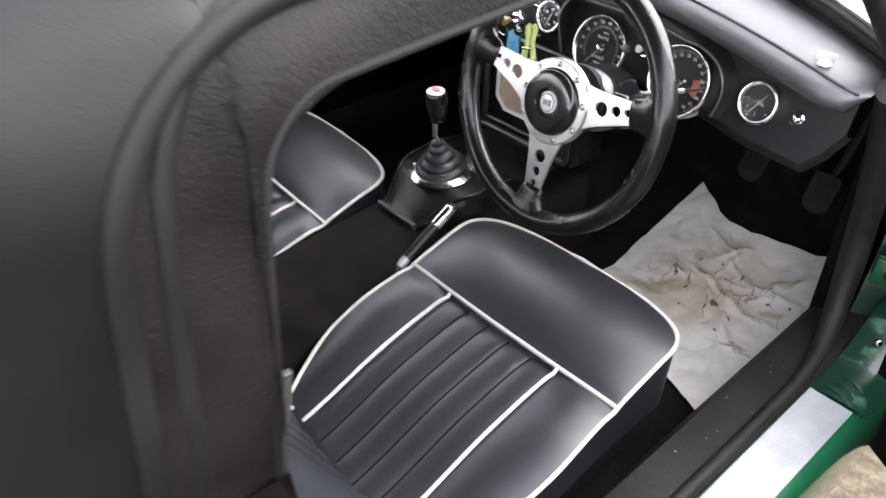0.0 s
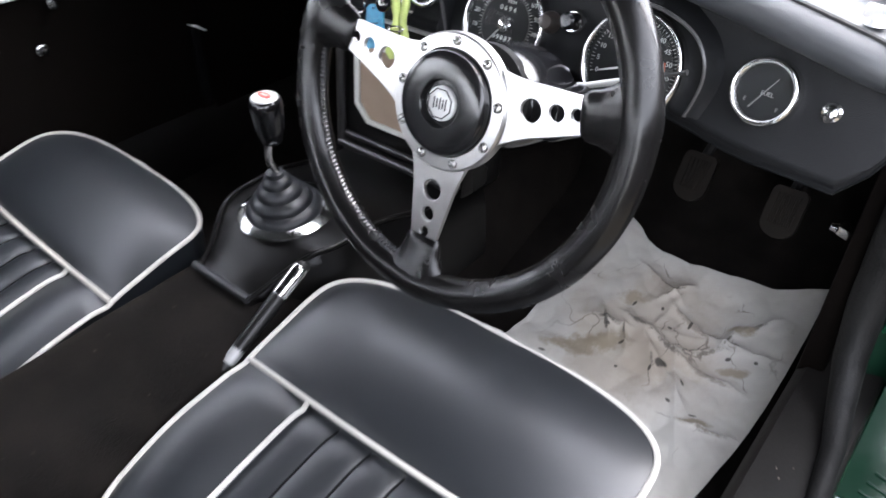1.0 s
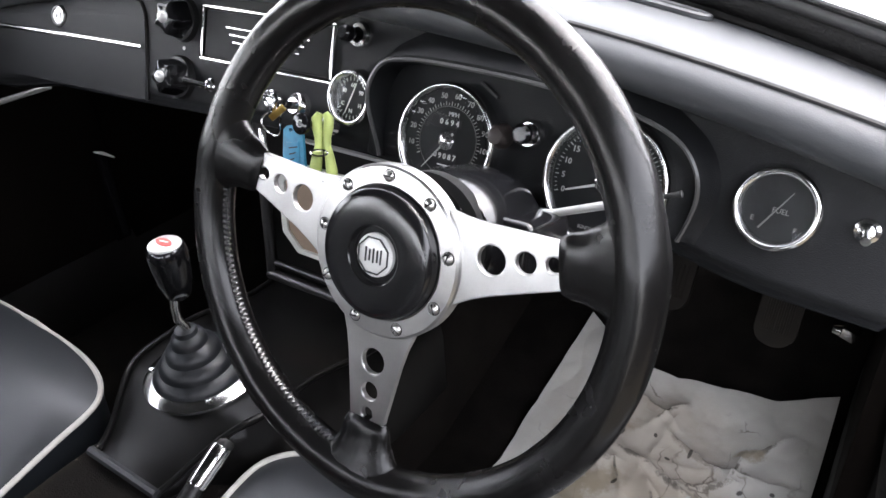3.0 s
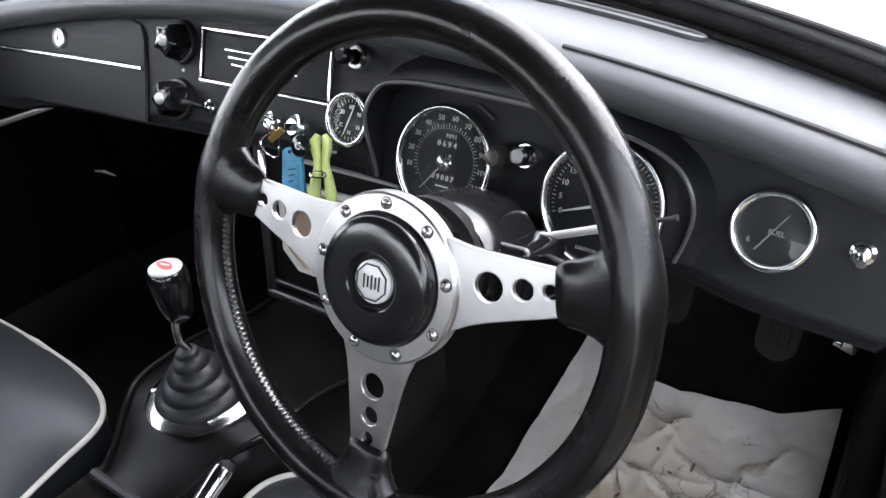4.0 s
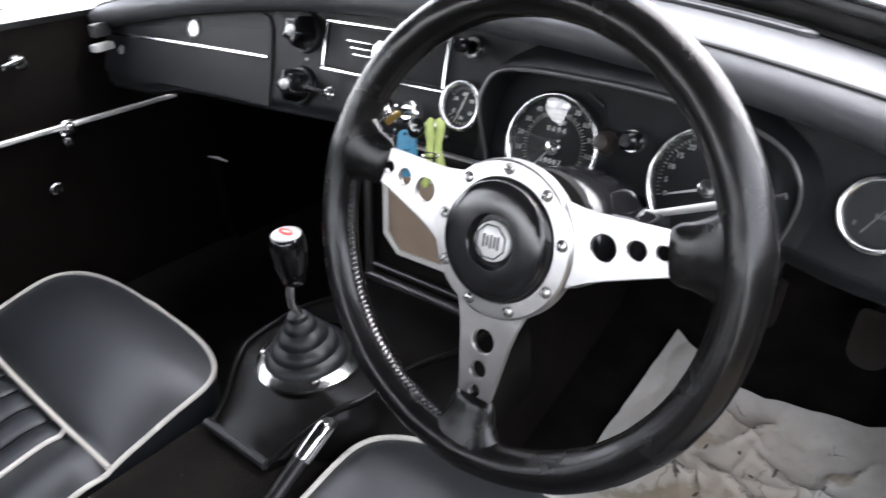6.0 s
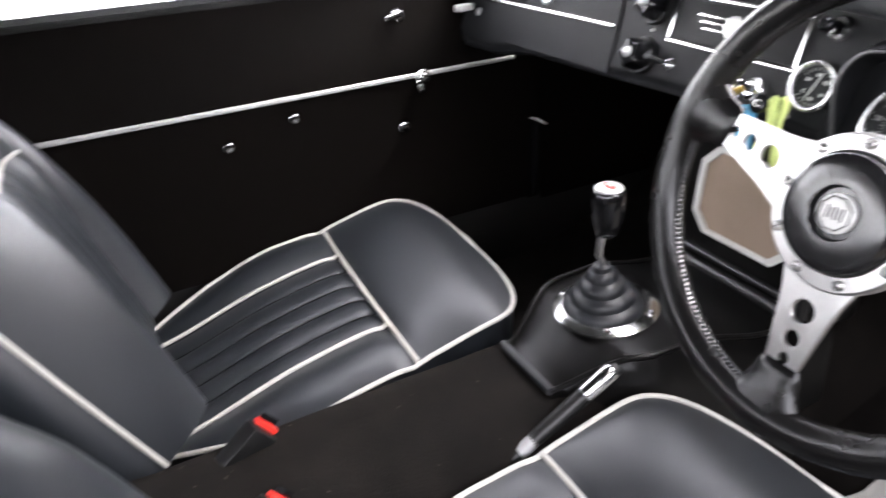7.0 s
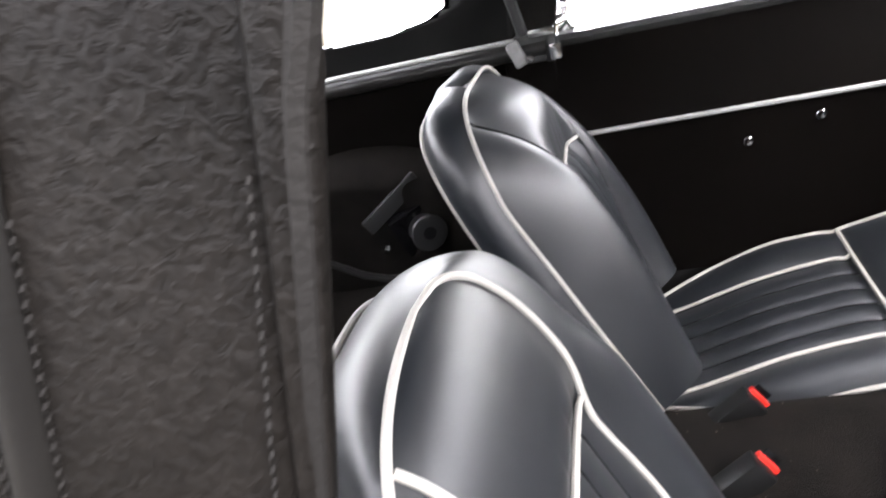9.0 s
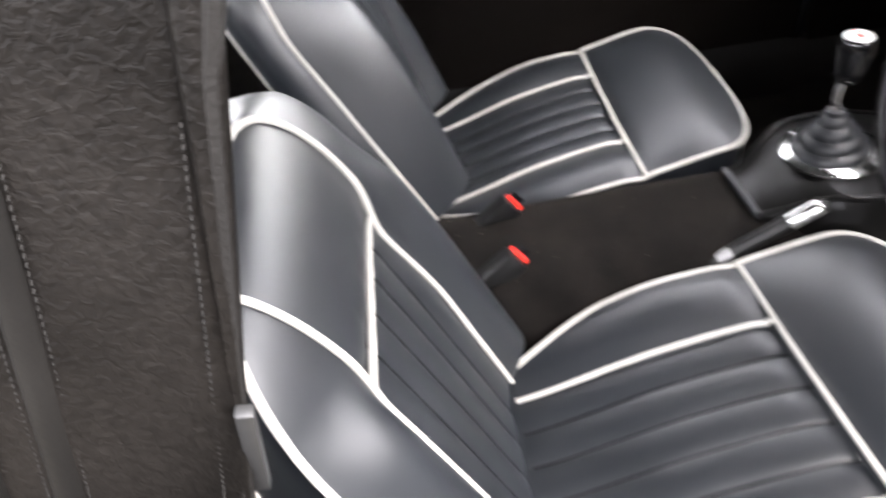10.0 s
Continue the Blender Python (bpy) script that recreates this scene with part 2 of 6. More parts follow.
def ring(n, r, cx=0.0, cy=0.0, start=0.0):
    return [(cx + r * math.cos(start + 2 * math.pi * k / n), cy + r * math.sin(start + 2 * math.pi * k / n)) for k in range(n)]


def lettering(text, size, m, mat, parent, name="numeral", depth=0.0004):
    cu = bpy.data.curves.new(name, "FONT")
    cu.body, cu.size, cu.extrude, cu.align_x, cu.align_y = text, size, depth, "CENTER", "CENTER"
    cu.resolution_u = 2
    tmp = bpy.data.objects.new(name, cu)
    scene.collection.objects.link(tmp)
    me = bpy.data.meshes.new_from_object(tmp.evaluated_get(bpy.context.evaluated_depsgraph_get()))
    bpy.data.objects.remove(tmp)
    me.materials.clear()
    me.materials.append(mat)
    ob = new(name, me)
    ob.matrix_basis = m
    return under(ob, parent)


def lin(a, b, n):
    return [a + (b - a) * i / (n - 1) for i in range(n)]


def smoothstep(a, b, x):
    t = max(0.0, min(1.0, (x - a) / (b - a)))
    return t * t * (3 - 2 * t)


# ---- the ground and the shell of the car ----
bm = sheet(lambda u, v: (u, v, 0.004 * noise.noise((u * 2, v * 2, 0))), [-60, -20, -8] + lin(-4, 4, 33) + [8, 20, 60], [-60, -20, -8] + lin(-4, 4, 33) + [8, 20, 60])
tagged(part("ground", bm, CONCRETE, kind="structure"), "tan gravelly concrete ground beside the car", "ground")
pebble_mesh = bmesh.new()
bmesh.ops.create_icosphere(pebble_mesh, subdivisions=1, radius=1.0)
pebbles = bmesh.new()
pm = bpy.data.meshes.new("pebble")
pebble_mesh.to_mesh(pm)
pebble_mesh.free()
rnd = random.Random(4)
for i in range(420):
    m = pose(rnd.uniform(0.82, 1.35), rnd.uniform(-0.5, 0.9), 0.002, rnd.uniform(0, 90), rnd.uniform(0, 90), rnd.uniform(0, 360))
    s = rnd.uniform(0.002, 0.007)
    me = pm.copy()
    me.transform(m @ Matrix.Diagonal((s, s * 0.8, s * 0.6, 1)))
    pebbles.from_mesh(me)
    bpy.data.meshes.remove(me)
bpy.data.meshes.remove(pm)
PEBBLE = material("brown_grit", (0.20, 0.14, 0.08), 0.9, stain=0.4, stain_size=40)
tagged(part("loose_grit", pebbles, PEBBLE, kind="stuff"), "small brown grit scattered on the concrete", "grit")

# unseen dark walls, added to block low light from beside and before the car
WALL = material("dark_shade_wall", (0.035, 0.030, 0.026), 0.9, grain=0.6, grain_size=60, stain=0.4, stain_size=5, spec=0.2)
tagged(part("shade_wall_side", block((0.22, 7.0, 1.5), pose(2.6, 0.0, 0.745), 0.01), WALL, kind="structure"), "unseen dark wall added beside the car to cut low light", "wall")
tagged(part("shade_wall_ahead", block((6.0, 0.22, 1.5), pose(0, 3.4, 0.745), 0.01), WALL, kind="structure"), "unseen dark wall added before the car to cut low light", "wall")

FLOOR_Z = 0.245
# cabin floor with a toe board rising at the front
def floor_pt(u, v):
    z = FLOOR_Z + 0.085 * max(0, min(1, (v - 0.30) / 0.28)) + 0.35 * max(0, min(1, (v - 0.60) / 0.25))
    return (u, v, z + 0.002 * noise.noise((u * 20, v * 20, 3)))


bm = sheet(floor_pt, lin(-0.62, 0.62, 25), lin(-0.9, 0.92, 60))
tagged(part("floor", bm, CARPET, kind="structure"), "black carpeted footwell floor and toe board", "floor")
bm = block((1.22, 0.03, 0.57), pose(0, 0.93, 0.505), 0.004)
tagged(part("wall_bulkhead", bm, CARPET, kind="structure"), "black bulkhead behind the footwells", "wall")
bm = sheet(lambda u, v: (u, -0.80 - 0.06 * v, 0.2 + 0.30 * v), lin(-0.62, 0.62, 13), lin(0, 1, 8))
tagged(part("wall_rear", bm, CARPET, kind="structure"), "black carpeted bulkhead behind the seats", "wall")


# carpeted tunnel between the seats
def tunnel_pt(u, v):
    a = u * math.pi
    w, h = 0.118, 0.455
    c, s = math.cos(a), math.sin(a)
    x = w * math.copysign(abs(c) ** 0.42, c)
    top = h + 0.012 * smoothstep(-0.7, -0.1, v) - 0.05 * smoothstep(0.25, 0.7, v)
    z = 0.18 + (top - 0.18) * abs(s) ** 0.42
    return (x + 0.0015 * noise.noise((v * 30, u * 9, 1)), v, z + 0.002 * noise.noise((x * 25, v * 25, 7)))


def tunnel_top(x, v):
    k = math.acos(max(-1, min(1, math.copysign(abs(x / 0.118) ** (1 / 0.42), x)))) / math.pi
    return tunnel_pt(k, v)[2]


bm = sheet(tunnel_pt, lin(0, 1, 41), lin(-0.86, 0.9, 80))
tagged(part("transmission_tunnel", bm, CARPET, kind="structure"), "black carpeted transmission tunnel between the seats", "tunnel")

# sills with ribbed tread plates
for side, name in ((1, "sill_driver"), (-1, "sill_passenger")):
    def sill_pt(u, v, side=side):
        prof = [(0.598, 0.20), (0.600, 0.33), (0.603, 0.385), (0.614, 0.398), (0.650, 0.402), (0.690, 0.402), (0.694, 0.396), (0.765, 0.394),
                (0.775, 0.386), (0.782, 0.36), (0.785, 0.30), (0.775, 0.20), (0.74, 0.14)]
        x, z = prof[u]
        return (side * x, v, z)
    bm = sheet(sill_pt, range(0, 7), lin(-0.75, 0.62, 24))
    tagged(part(name, bm, SILL_TRIM, kind="structure"), "black trimmed inner door sill of the car", "sill")
    bm = sheet(sill_pt, range(6, 13), lin(-0.75, 0.62, 24))
    tagged(part("sill_panel", bm, GREEN_PAINT, kind="structure"), "dark green painted outer sill panel of the car", "sill")
tread = thing("tread_plate", "ribbed aluminium tread plate on the green door sill", "tread plate", (0.728, -0.2, 0.394))
put("base_plate", block((0.064, 0.672, 0.003), pose(0.728, -0.188, 0.3965), 0.001), TREAD, tread)
for i in range(15):
    put("rib", block((0.0022, 0.667, 0.0010), pose(0.6995 + i * 0.0041, -0.188, 0.3983), 0), TREAD, tread, smooth=False)

# front door post on the driver's side, green, with its rubber seal
bm = sheet(lambda u, v: (0.658 + 0.10 * u, 0.335 + 0.04 * u + 0.03 * math.sin(v * 3.1), 0.39 + 0.45 * v), lin(0, 1, 8), lin(0, 1, 14))
tagged(part("door_post", bm, POST_PAINT, kind="structure"), "dark green painted front door post with worn edges", "door post")
bm = block((0.03, 0.62, 0.52), pose(0.617, 0.625, 0.60), 0.006)
tagged(part("kick_panel", bm, PANEL_BLACK, kind="structure"), "black kick panel at the side of the driver's footwell", "panel")
bm = block((0.02, 0.62, 0.55), pose(-0.612, 0.63, 0.58), 0.006)
tagged(part("kick_panel", bm, PANEL_BLACK, kind="structure"), "black kick panel at the side of the passenger's footwell", "panel")
seal_path = [(0.655, 0.20, 0.845), (0.648, 0.235, 0.80), (0.645, 0.27, 0.72), (0.645, 0.295, 0.62), (0.648, 0.30, 0.53), (0.655, 0.285, 0.465),
             (0.668, 0.245, 0.427), (0.680, 0.19, 0.412), (0.686, 0.12, 0.408), (0.687, 0.0, 0.407), (0.687, -0.3, 0.407), (0.687, -0.56, 0.408)]
bm = tube([(x - 0.004, y, z) for x, y, z in seal_path], [0.020] * 5 + [0.018, 0.015, 0.0125] + [0.0105] * 4, segs=12)
tagged(part("door_seal", bm, SEAL, kind="structure"), "furry black rubber door seal round the driver's doorway", "door seal")
# hinge plates on the post
for z in (0.50, 0.63):
    hinge = thing("door_hinge", "dark green painted steel door hinge on the post", "hinge", (0.70, 0.33, z))
    put("leaf", block((0.07, 0.012, 0.05), pose(0.70, 0.345, z, 0, 0, 14), 0.004), GREEN_PAINT, hinge)
    put("pin", lathe([(0, -0.032), (0.009, -0.032), (0.009, 0.032), (0, 0.032)], pose(0.735, 0.34, z), 14), GREEN_PAINT, hinge)
    put("bolt", lathe([(0, -0.004), (0.007, -0.004), (0.007, 0.004), (0, 0.006)], pose(0.69, 0.335, z, 90), 6), CHROME, hinge)

# outer skin: wings, scuttle, bonnet, rear deck
for side in (1, -1):
    bm = sheet(lambda u, v, side=side: (side * (0.76 - 0.10 * max(0, (u - 0.6) / 0.4) ** 2 - 0.02 * (1 - u) ** 2), v, 0.2 + 0.64 * u), lin(0, 1, 12), lin(0.36, 1.7, 14))
    tagged(part("front_wing", bm, GREEN_PAINT, kind="structure"), "dark green front wing of the sports car", "car wing")
    bm = sheet(lambda u, v, side=side: (side * (0.76 - 0.13 * max(0, (u - 0.5) / 0.5) ** 2 - 0.02 * (1 - u) ** 2), v, 0.2 + 0.66 * u), lin(0, 1, 12), lin(-1.9, -0.70, 14))
    tagged(part("rear_wing", bm, GREEN_PAINT, kind="structure"), "dark green rear wing of the sports car", "car wing")


def ws_y(x):
    return 0.404 - 0.33 * x * x


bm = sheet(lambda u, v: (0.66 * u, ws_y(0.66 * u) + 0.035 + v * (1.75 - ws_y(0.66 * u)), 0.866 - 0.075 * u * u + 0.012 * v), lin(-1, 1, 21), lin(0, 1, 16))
tagged(part("bonnet", bm, GLARE_GREEN, kind="structure"), "dark green bonnet and scuttle beyond the windscreen", "bonnet")
bm = sheet(lambda u, v: (0.66 * u, -1.36 - 0.6 * v, 0.885 - 0.03 * u * u - 0.05 * v), lin(-1, 1, 13), lin(0, 1, 6))
tagged(part("rear_deck", bm, GREEN_PAINT, kind="structure"), "dark green rear deck behind the hood", "rear deck")

# ---- soft top ----
def roof_z(y):
    return 1.215 - 0.02 * smoothstep(-0.75, -1.15, y) - 0.31 * smoothstep(-1.08, -1.40, y) - 0.03 * smoothstep(-0.3, 0.1, y)


def half_w(y):
    return 0.633 - 0.004 * smoothstep(-0.7, -0.4, y) - 0.05 * smoothstep(-0.8, -1.4, y)


def hood_x(y, k):
    """Half width of the hood at k of its height, 0 at the body, 1 at the crown."""
    return half_w(y) * (1 - 0.062 * k) * math.sqrt(max(0.0, 1 - max(0, k) ** 12))


def low_edge(y):
    if y <= -0.5646:
        return 0.862
    if y >= -0.49:
        return 1.092
    return 1.040 + 0.052 * math.sqrt(max(0.0, 1 - ((-0.49 - y) / 0.0747) ** 2))


def rake(y, z):
    """The rear edge of the opening slopes back towards the sill."""
    return -0.22 * max(0.0, 1.05 - z) * (1 - smoothstep(-0.62, -1.0, y))


HOOD_BASE = 0.862
hood_ys = lin(-1.40, -0.74, 28) + lin(-0.72, -0.59, 27) + [-0.577, -0.5655, -0.5647, -0.5642, -0.562, -0.557, -0.549, -0.537, -0.52, -0.505, -0.49] + lin(-0.47, -0.02, 12)
hood_us = lin(-1, -0.55, 61)[:-1] + lin(-0.55, 0.55, 27) + lin(0.55, 1, 61)[1:]


def hood_pt(u, y):
    top = roof_z(y)
    k0 = (low_edge(y) - HOOD_BASE) / (top - HOOD_BASE)
    a = abs(u)
    k = k0 + (1 - k0) * (1 - a ** 2.6)
    x = math.copysign(hood_x(y, k), u)
    ripple = 0.004 * noise.noise((y * 9, u * 7, 2))
    z = HOOD_BASE + k * (top - HOOD_BASE)
    front = smoothstep(-0.26, -0.02, y) * (0.17 - 0.36 * x * x)
    return Vector((x + ripple * (1 if u > 0 else -1), y + rake(y, z) + front, z + ripple))


def is_window(c):
    quarter = ((c.y + 0.97) / 0.208) ** 4 + ((c.z - 1.045) / 0.118) ** 4 < 1 and abs(c.x) > 0.3
    rear = c.y < -1.20 and 0.935 < c.z < 1.15
    return quarter or rear


hood = thing("soft_top", "raised black grained vinyl soft top with clear plastic windows", "soft top", (0, -0.7, 0.862))


def is_flap(c):
    """The grained flap before the rolled binding."""
    dy, dz = -0.5065 - (c.y - rake(c.y, c.z)), c.z - 1.035
    if dz <= 0:
        return dy < 0.141
    if dy <= 0:
        return c.z < 1.140
    return math.hypot(dy, dz) < 0.141 - 0.036 * math.sin(math.atan2(dz, dy)) ** 1.5


for flap in (1, -1, 0):
    bm = sheet(hood_pt, hood_us, hood_ys)
    drop = []
    for f in bm.faces:
        c = f.calc_center_median()
        own = (1 if c.x > 0 else -1) if is_flap(c) else 0
        if is_window(c) or own != flap:
            drop.append(f)
    bmesh.ops.delete(bm, geom=drop, context="FACES")
    cover = put("edge_flap" if flap else "hood_fabric", bm, HOOD_OUT if flap else HOOD_SATIN, hood, "grained black vinyl flap" if flap else "satin black hood fabric")
    mod = cover.modifiers.new("thickness", "SOLIDIFY")
    mod.thickness, mod.offset = 0.003, 1.0
bm = sheet(hood_pt, hood_us, hood_ys)
bmesh.ops.delete(bm, geom=[f for f in bm.faces if not is_window(f.calc_center_median())], context="FACES")
win = put("plastic_window", bm, PLASTIC_WINDOW, hood, "clear plastic hood window")
mod = win.modifiers.new("thickness", "SOLIDIFY")
mod.thickness = 0.0015
win.visible_shadow = False


def hood_side(y, z, out=0.0, side=1):
    k = (z - HOOD_BASE) / (roof_z(y) - HOOD_BASE)
    return Vector((side * (hood_x(y, k) + out), y + rake(y, z), z))


def roll_line(n_up=24):
    """The rolled binding, which nears the edge towards the roof."""
    path = [(-0.5645 - 0.083, z) for z in lin(0.865, 1.035, n_up)]
    for a in lin(0.1, math.pi / 2, 14):
        r = 0.058 + 0.083 - 0.036 * math.sin(a) ** 1.5
        path.append((-0.5065 - r * math.cos(a), 1.035 + r * math.sin(a)))
    return path + [(y, 1.140) for y in lin(-0.46, -0.04, 14)]


def opening(off, n_up=14):
    """A line that runs round the driver's side opening, off metres outside its edge."""
    path = [(-0.5645 - off, z) for z in lin(0.865, 1.035, n_up)]
    r = 0.058 + off
    path += [(-0.5065 - r * math.cos(a), 1.035 + r * math.sin(a)) for a in lin(0.1, math.pi / 2, 12)]
    path += [(y, 1.093 + off) for y in lin(-0.46, -0.04, 14)]
    return path


for side in (1, -1):
    put("edge_binding", tube([hood_side(y, z, 0.0015, side) for y, z in opening(0.0015, 24)], 0.0032, segs=8), HOOD_IN, hood, "black edge binding")
    put("binding_roll", tube([hood_side(y, z, 0.004, side) for y, z in roll_line()], 0.0075, segs=10, flat=0.7), HOOD_BAND, hood, "thick rolled vinyl binding")
    put("welt", tube([hood_side(y, z, 0.0045, side) for y, z in opening(0.057, 24)], 0.0050, segs=12, flat=0.5), HOOD_BAND, hood, "flat welt seam")
    if side > 0:
        stitches = bmesh.new()
        for off in (0.008, 0.0508, 0.0634):
            path = [hood_side(y, z, 0.0046, side) for y, z in opening(off, 64)]
            for p, q in zip(path[:62], path[1:63]):
                tube([p.lerp(q, 0.10), p.lerp(q, 0.45) + Vector((0.0006, 0, 0)), p.lerp(q, 0.80)], 0.00038, segs=5, bm=stitches)
        tagged(put("stitching", stitches, HOOD_IN, hood, "dark thread stitching"), kind="stuff")
        tab = put("fastener_tab", block((0.005, 0.006, 0.050), pose(*(hood_side(-0.566, 0.918, 0.002) + Vector((0, 0.004, 0))), -10, 8, 0), 0.0012), FRAME_METAL, hood, "ridged metal fastener tab")
# soft lining rail under the roof edge
for side in (1, -1):
    bm = tube([hood_side(y, 1.118, -0.030, side) for y in lin(-0.52, -0.04, 14)], 0.013, segs=8)
    put("cant_rail", bm, HOOD_IN, hood, "black cant rail under the hood edge")
bm = tube([(-0.60, -0.02, 1.10), (-0.54, 0.035, 1.160), (-0.3, 0.100, 1.185), (0, 0.130, 1.19), (0.3, 0.100, 1.185), (0.54, 0.035, 1.160), (0.60, -0.02, 1.10)], 0.02, segs=8)
put("header_rail", bm, FRAME_METAL, hood)

# rails along the cockpit edge behind the doors
rail_line = [(0.60, -0.62), (0.605, -0.8), (0.60, -1.0), (0.595, -1.1), (0.58, -1.2), (0.52, -1.30), (0.42, -1.355), (0.2, -1.38), (0, -1.385)]
for side in (1, -1):
    bm = tube([(side * x, y, 0.872) for x, y in rail_line], 0.005, segs=10)
    tagged(part("cockpit_rail", bm, SILVER, kind="structure"), "bright cockpit capping rail under the hood", "rail")
    bm = tube([(side * (x - 0.002), y + (0.004 if x < 0.5 else 0), 0.853) for x, y in rail_line], 0.016, segs=14)
    tagged(part("cockpit_roll", bm, GLOSS_ROLL, kind="structure"), "glossy black padded roll under the capping rail", "trim")
    bm = sheet(lambda u, v, side=side: (side * (0.606 + 0.012 * u), -0.60 - 0.80 * v, 0.50 + 0.362 * u), lin(0, 1, 6), lin(0, 1, 10))
    tagged(part("quarter_trim", bm, PANEL_BLACK, kind="structure"), "black rear quarter trim panel", "panel")
    # wheel arch, domed
    bm = sheet(lambda u, v, side=side: (side * (0.64 - 0.165 * math.sin(v * math.pi / 2)), -1.02 + 0.30 * math.cos(math.pi * u) * (1 - 0.10 * v ** 3), 0.46 + (0.27 - 0.05 * v ** 3) * math.sin(math.pi * u) ** 0.8), lin(0, 1, 25), lin(0, 1, 12))
    cap = [bm.verts.new((side * 0.475, -1.02 + 0.27 * math.cos(math.pi * u), 0.46 + 0.22 * math.sin(math.pi * u) ** 0.8)) for u in lin(0, 1, 25)]
    bm.faces.new(cap)
    bmesh.ops.remove_doubles(bm, verts=bm.verts[:], dist=0.0005)
    tagged(part("wheel_arch", bm, CARPET, kind="structure"), "black carpeted rear wheel arch behind the seat", "wheel arch")
for side in (1, -1):
    bm = block((0.15, 0.09, 0.47), pose(side * 0.672, -0.655, 0.628), 0.012)
    tagged(part("lock_pillar", bm, PANEL_BLACK, kind="structure"), "black trimmed lock pillar behind the door", "door post")
# carpeted shelf behind the seats with a bound edge
bm = sheet(lambda u, v: (u, -0.84 - 0.56 * v, 0.49 + 0.01 * noise.noise((u * 5, v * 4, 1))), lin(-0.62, 0.62, 15), lin(0, 1, 9))
tagged(part("rear_shelf", bm, CARPET, kind="structure"), "black carpeted shelf behind the seats", "shelf")
bm = sheet(lambda u, v: (u, -1.40 - 0.02 * v, 0.48 + 0.39 * v), lin(-0.62, 0.62, 9), lin(0, 1, 4))
tagged(part("wall_shelf_back", bm, PANEL_BLACK, kind="structure"), "black panel behind the rear shelf", "wall")
mat_edge = [(-0.12, -1.235, 0.498), (-0.218, -1.245, 0.50), (-0.317, -1.255, 0.50), (-0.42, -1.295, 0.50), (-0.470, -1.315, 0.508), (-0.469, -1.27, 0.562), (-0.468, -1.222, 0.591),
            (-0.468, -1.175, 0.593), (-0.468, -1.127, 0.579), (-0.468, -1.067, 0.546), (-0.468, -1.02, 0.520), (-0.468, -0.979, 0.508), (-0.468, -0.915, 0.502)]
bm = tube(mat_edge, [0.009] * 4 + [0.007] * (len(mat_edge) - 4), segs=8)
tagged(part("carpet_binding", bm, GLOSS_ROLL), "black bound edge of the rear carpet", "carpet edge")
# folded belt reel by the arch
reel = thing("belt_reel", "black seat belt reel on the wheel arch", "belt reel", (-0.50, -0.90, 0.56))
put("housing", block((0.05, 0.10, 0.09), pose(-0.50, -0.90, 0.60, 20, 10, 30), 0.01), GLOSS_BLACK, reel)
put("bracket", block((0.012, 0.13, 0.03), pose(-0.47, -0.93, 0.655, 30, 0, 30), 0.003), FRAME_METAL, reel, "dull steel bracket")
put("flange", lathe([(0.012, 0.0), (0.032, 0.0), (0.034, 0.003), (0.032, 0.006), (0.012, 0.006)], pose(-0.445, -0.868, 0.598, 0, 90, 30), 24), FRAME_METAL, reel, "dull steel spool flange")
put("spool", lathe([(0, -0.03), (0.03, -0.03), (0.03, 0.03), (0, 0.03)], pose(-0.47, -0.88, 0.595, 0, 90, 30), 20), KNOB, reel)
put("bolt", lathe([(0, 0), (0.011, 0), (0.009, 0.009), (0, 0.009)], pose(-0.45, -0.955, 0.575, 60, 0, 40), 12), CHROME, reel)

# ribs pressed in the foot of the post, and lint on the dark trim
for i in range(3):
    bm = tube([(0.712 + 0.004 * i, 0.165 + 0.017 * i, 0.402), (0.735, 0.160 + 0.017 * i, 0.404), (0.752, 0.153 + 0.017 * i, 0.401)], 0.0022, segs=6)
    tagged(part("pressed_rib", bm, POST_PAINT, kind="structure"), "worn green rib pressed into the sill end", "rib")
bm = sheet(lambda u, v: (0.695 + 0.085 * u, 0.15 + 0.20 * v, 0.397 + 0.055 * smoothstep(0.3, 1.0, v) + 0.006 * math.sin(u * 3.1)), lin(0, 1, 8), lin(0, 1, 10))
tagged(part("post_foot", bm, POST_PAINT, kind="structure"), "scuffed green foot of the door post", "door post")
flecks = bmesh.new()
rnd = random.Random(9)
for i in range(34):
    v = rnd.uniform(-0.75, -0.1)
    x = rnd.uniform(-0.10, 0.10)
    s = rnd.uniform(0.0004, 0.0009)
    block((s * rnd.uniform(1, 4), s, s * 0.6), pose(x, v, tunnel_top(x, v) + 0.001, 0, 0, rnd.uniform(0, 180)), 0, flecks)
for i in range(26):
    s = rnd.uniform(0.0006, 0.0014)
    block((s * rnd.uniform(1, 3), s, s * 0.6), pose(rnd.uniform(0.62, 0.685), rnd.uniform(-0.5, 0.25), 0.4025, 0, 0, rnd.uniform(0, 180)), 0, flecks)
tagged(part("lint", flecks, LINT, kind="stuff"), "pale specks of lint on the black trim", "lint")


